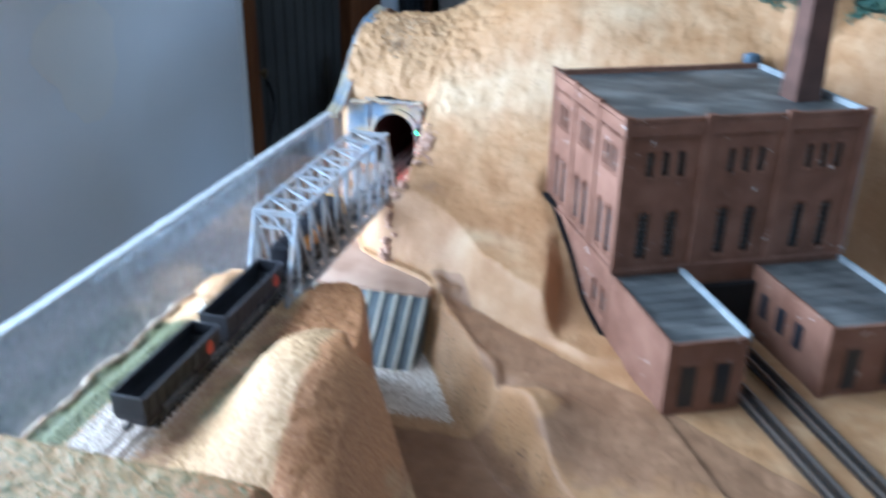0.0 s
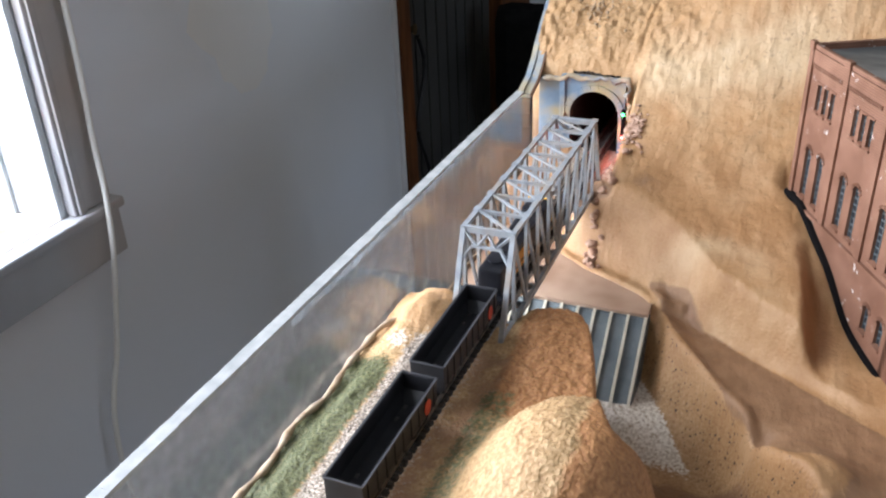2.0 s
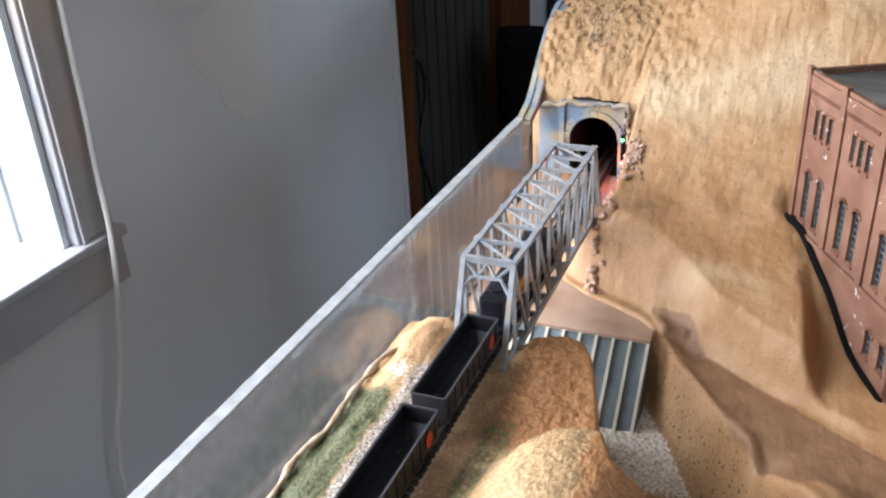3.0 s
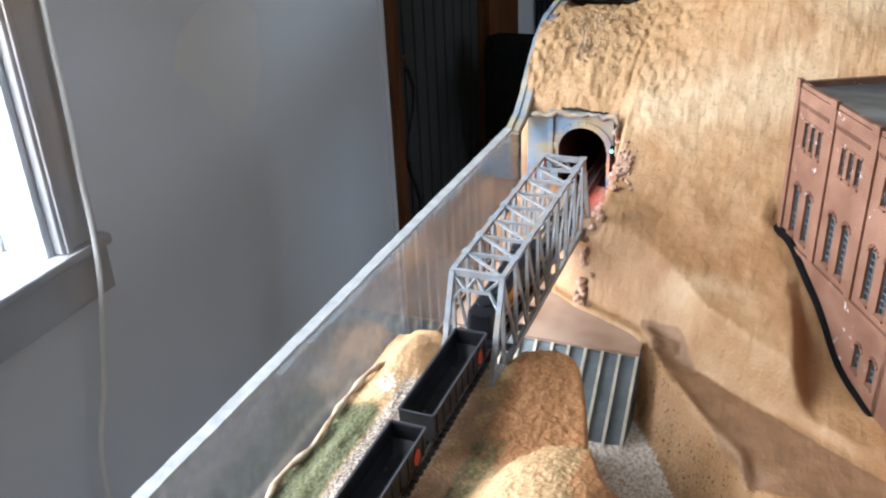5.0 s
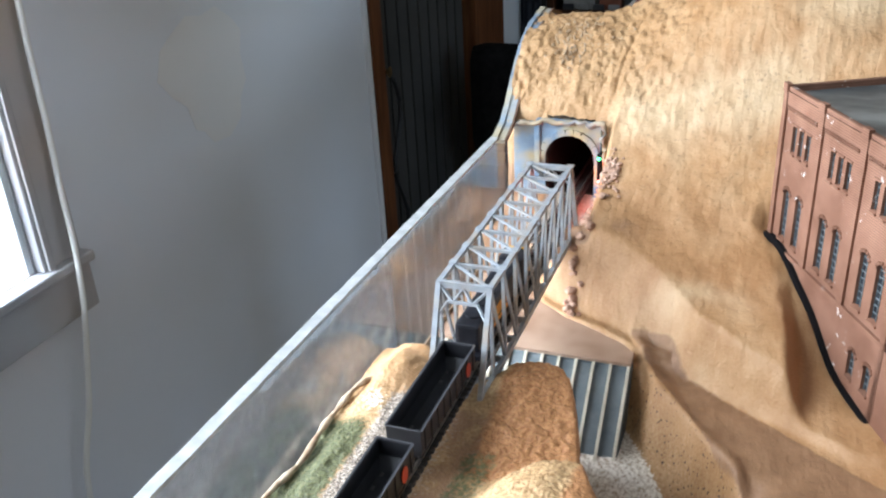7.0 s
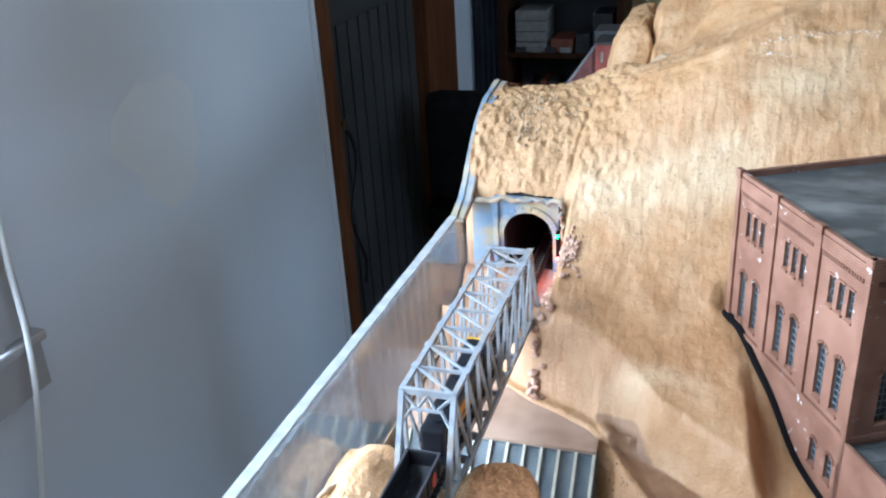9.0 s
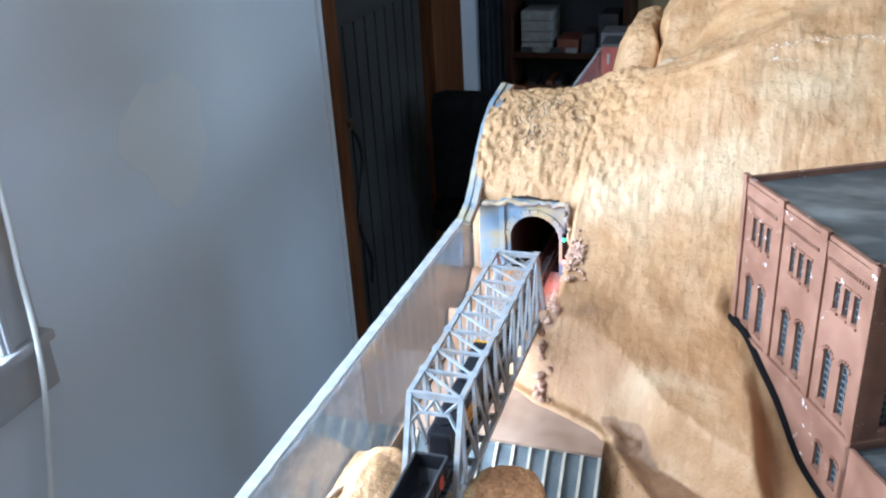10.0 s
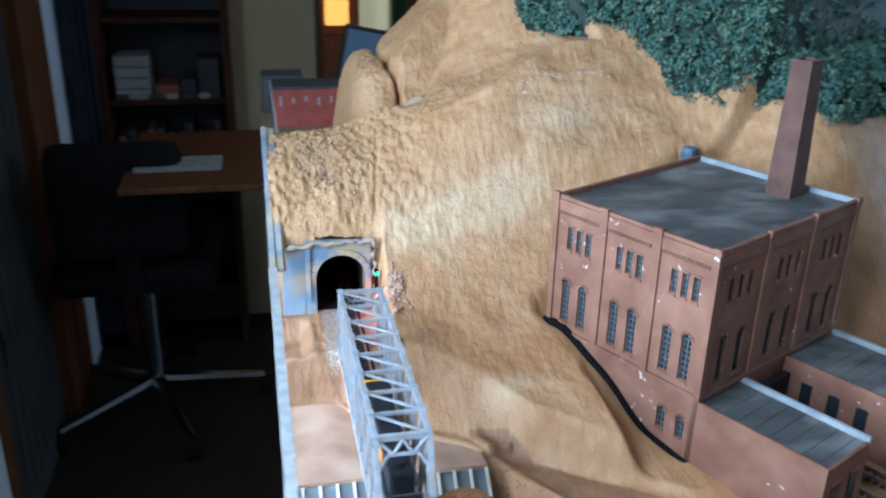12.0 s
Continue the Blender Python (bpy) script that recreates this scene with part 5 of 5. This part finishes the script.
for z in (-1.3, -0.75, -0.30, 0.16, 0.72, 1.3, 1.9, 2.36):
    part("shelf_board", box((-1.72, 6.52, z), (-0.925, 6.96, z + 0.035), bevel=0.003), DARK_WOOD, shelf)
# back board and papers are toned down to hold the far room's shade
part("back_board", box((-1.72, 6.96, FLOOR), (-0.925, 6.98, 2.4)), speckled("shaded_grey_backing", (0.05, 0.05, 0.052), (0.07, 0.07, 0.074), 6, 0.8), shelf, "pale grey back board darkened by painted shade")
SHADED_WHITE = speckled("shaded_white", (0.26, 0.25, 0.22), (0.34, 0.32, 0.29), 60, 0.8, bump=0.1)
DARKBOX = speckled("dark_box", (0.03, 0.03, 0.035), (0.06, 0.055, 0.05), 30, 0.6)
RUSTBOX = speckled("rust_box", (0.20, 0.06, 0.03), (0.28, 0.09, 0.045), 30, 0.6)
rs = random.Random(3)
for k in range(4):
    tagged(part("ream", box((-1.66, 6.55, 0.196 + k * 0.075), (-1.43, 6.85, 0.266 + k * 0.075), bevel=0.008), SHADED_WHITE), "white stack of papers on a bookshelf board", "papers", "stacked papers on the shelf")
for x, w, hgt, m, lab in ((-1.40, 0.16, 0.09, RUSTBOX, "rust-red box lying on the bookshelf"), (-1.22, 0.10, 0.13, DARKBOX, "dark box on the bookshelf board"), (-1.10, 0.14, 0.27, DARKBOX, "tall dark box on the bookshelf board")):
    tagged(part("box", box((x, 6.56, 0.196), (x + w, 6.86, 0.196 + hgt), bevel=0.006), m), lab, "box")
for k in range(11):
    x = -1.68 + k * 0.066
    tagged(part("book", box((x, 6.56, -0.264), (x + 0.05, 6.86, -0.264 + rs.uniform(0.16, 0.30)), bevel=0.004), DARKBOX if k % 3 else RUSTBOX), "dark-bound book standing on the bookshelf", "book", "books on the shelf")
for k in range(6):
    x = -1.66 + k * 0.11
    tagged(part("model_wagon", box((x, 6.535, 0.196), (x + 0.08, 6.549, 0.235), bevel=0.003), SHADED_WHITE if k % 2 else DARKBOX), "tiny model wagon on the shelf edge", "model", "tiny models on the shelf")

desk = thing("desk", (-0.9, 5.3, FLOOR), "brown wooden desk with papers near the shelves", "desk")
part("top", box((-1.45, 4.75, 0.09), (0.9, 5.9, 0.125), bevel=0.006), BROWN_WOOD, desk)
for x, y in ((-0.40, 5.2), (0.82, 5.2), (-0.40, 5.83), (0.82, 5.83)):
    part("leg", box((x - 0.05, y - 0.05, FLOOR), (x + 0.05, y + 0.05, 0.09), bevel=0.005), BROWN_WOOD, desk)
tagged(part("paper_pad", box((-1.40, 5.02, 0.126), (-0.93, 5.25, 0.150), bevel=0.006), SHADED_WHITE), "cream paper pad lying on the desk", "papers")

def office_chair(x, y):
    t = thing("office_chair", (x, y, FLOOR), "black swivel office chair with chrome star base", "chair")
    CHROME = material("chrome", (0.30, 0.30, 0.31), 0.22, 1.0)
    FABRIC = speckled("black_fabric", (0.009, 0.009, 0.009), (0.016, 0.015, 0.015), 60, 0.95)
    FABRIC.node_tree.nodes["Principled BSDF"].inputs["Specular IOR Level"].default_value = 0.05
    part("column", tube([(x, y, FLOOR + 0.16), (x, y, FLOOR + 1.05)], 0.055, 14), CHROME, t)
    for k in range(5):
        a = k * math.tau / 5 + 0.06
        e = (x + 0.72 * math.cos(a), y + 0.72 * math.sin(a))
        part("star_leg", tube([(x, y, FLOOR + 0.22), (*e, FLOOR + 0.15)], [0.05, 0.028], 8), CHROME, t)
        part("castor", tube([(e[0] - 0.04, e[1], FLOOR + 0.068), (e[0] + 0.04, e[1], FLOOR + 0.068)], 0.066, 14), FABRIC, t)
    part("seat", box((x - 0.48, y - 0.50, FLOOR + 1.05), (x + 0.48, y + 0.50, FLOOR + 1.25), bevel=0.09), FABRIC, t)
    back = box((x - 0.40, y - 0.62, FLOOR + 1.34), (x + 0.34, y - 0.42, FLOOR + 2.02), bevel=0.098)
    part("backrest", back, FABRIC, t)
    part("back_stem", box((x - 0.06, y - 0.60, FLOOR + 1.10), (x + 0.06, y - 0.54, FLOOR + 1.60), bevel=0.01), FABRIC, t)


office_chair(-1.49, 5.68)

cab = thing("wooden_cabinet", (-0.1, 6.75, FLOOR), "tall orange-brown wooden cabinet against the far wall", "cabinet")
part("body", box((-0.25, 6.5, FLOOR), (0.03, 6.98, 1.9), bevel=0.006), BROWN_WOOD, cab)
part("cabinet_door", box((-0.235, 6.485, FLOOR + 0.1), (0.015, 6.499, 0.62), bevel=0.004), BROWN_WOOD, cab)
part("cabinet_door", box((-0.235, 6.485, 0.64), (0.015, 6.499, 1.85), bevel=0.004), BROWN_WOOD, cab)
lampshade = thing("wall_lamp", (-0.136, 6.45, 0.71), "lit lamp with a glowing square orange shade", "lamp")
part("bracket", box((-0.150, 6.47, 0.76), (-0.122, 6.4845, 0.80)), BROWN_WOOD, lampshade)
part("shade", box((-0.216, 6.38, 0.715), (-0.056, 6.47, 0.885), bevel=0.012), glow("orange_shade", (1.0, 0.42, 0.06), 1.8), lampshade, "glowing orange shade")
# the sheet glows by itself to stand for lamplight falling on it
tagged(part("white_notice", box((0.06, 6.97, 0.595), (0.31, 6.995, 1.20), bevel=0.004), glow("glowing_paper", (0.95, 0.80, 0.42), 0.45)), "pale yellow sheet pinned to the wall, lamplight put in as its own glow", "sheet")
tagged(part("green_hanging", prism([(0.33 + 0.012 * k, 6.90 + 0.012 * math.sin(k * 1.9)) for k in range(10)] + [(0.438, 6.95), (0.33, 6.95)], 0.55, 1.7, axis="z"), speckled("green_cloth", (0.012, 0.06, 0.02), (0.02, 0.09, 0.03), 12, 0.9)), "dark green cloth hanging on the far wall", "cloth")
ward = thing("wardrobe", (0.75, 6.75, FLOOR), "reddish brown wooden wardrobe against the far wall", "wardrobe")
part("body", box((0.47, 6.5, FLOOR), (1.1, 6.98, 1.9), bevel=0.006), BROWN_WOOD, ward)
for x in (0.485, 0.79):
    part("wardrobe_door", box((x, 6.485, FLOOR + 0.1), (x + 0.295, 6.499, 1.85), bevel=0.004), BROWN_WOOD, ward)
mon = thing("computer_monitor", (-0.02, 5.6, 0.125), "tilted computer monitor with a lit bluish screen on the desk", "monitor")
MB = material("monitor_black", (0.015, 0.015, 0.017), 0.4)
lean = Matrix.Translation((0.0, 5.63, 0.60)) @ Matrix.Rotation(radians(11), 4, "Y")
part("housing", box((-0.20, -0.03, -0.20), (0.22, 0.03, 0.20), lean, bevel=0.01), MB, mon)
part("screen", box((-0.180, -0.034, -0.175), (0.20, -0.0305, 0.18), lean), glow("lit_screen", (0.10, 0.15, 0.21), 0.22), mon, "lit bluish screen")
part("stand", box((-0.05, 5.66, 0.13), (0.05, 5.70, 0.55)), MB, mon)
part("foot", box((-0.16, 5.56, 0.125), (0.16, 5.78, 0.14), bevel=0.004), MB, mon)

# ---- far end of the layout ----
rear = thing("rear_layout_board", (-0.3, 3.5, 0.66), "rear baseboard of the layout beyond the ridge", "baseboard")
part("board", box((-0.70, 2.96, 0.64), (0.6, 4.15, 0.70)), TABLE_WOOD, rear)
for x, y in ((-0.6, 3.05), (-0.6, 4.05), (0.5, 3.05), (0.5, 4.05)):
    part("leg", box((x - 0.05, y - 0.05, FLOOR), (x + 0.05, y + 0.05, 0.64)), TABLE_WOOD, rear)
g2 = thing("acrylic_end_guard", (-0.66, 3.5, 0.70), "clear acrylic guard panel at the rear of the layout", "panel")
p2 = part("panel", box((-0.662, 2.98, 0.702), (-0.658, 4.06, 0.835)), ACRYLIC, g2)
p2.visible_shadow = False
part("sawn_edge", box((-0.6635, 2.98, 0.835), (-0.6565, 4.06, 0.841)), ACRYLIC_EDGE, g2)
redhall = thing("red_model_building", (-0.45, 3.75, 0.70), "red-brown model building with white lettering bars and dark roof", "model building")
RED_HALL = speckled("red_hall", (0.24, 0.045, 0.03), (0.32, 0.07, 0.045), 60, 0.6, bump=0.1)
part("body", box((-0.652, 3.70, 0.70), (-0.23, 3.86, 0.852), bevel=0.003), RED_HALL, redhall)
part("roof", box((-0.656, 3.695, 0.852), (-0.226, 3.865, 0.862), bevel=0.002), DARKBOX, redhall)
for k in range(7):
    part("mark", box((-0.63 + k * 0.05, 3.6975, 0.785 + 0.010 * (k % 3)), (-0.62 + k * 0.05, 3.6995, 0.825 - 0.006 * (k % 2))), SHADED_WHITE, redhall)
tagged(part("black_box", box((-0.695, 3.95, 0.70), (-0.52, 4.10, 0.858), bevel=0.01), DARKBOX), "black box standing on the rear baseboard", "box")

# unseen window frame added around the east fill lamp
ew = tagged(part("added_window_2", box((9.02, EY0, EZ0), (9.08, EY1, EZ0 + 0.07), bevel=0.004), WHITE_TRIM), "unseen white-painted window added in the pale side wall", "window", kind="structure")
for y in (EY0, -0.5 * 0.06 + (EY0 + EY1) / 2, EY1 - 0.06):
    part("sash_stile", box((9.02, y, EZ0 + 0.07), (9.08, y + 0.06, EZ1)), WHITE_TRIM, ew)
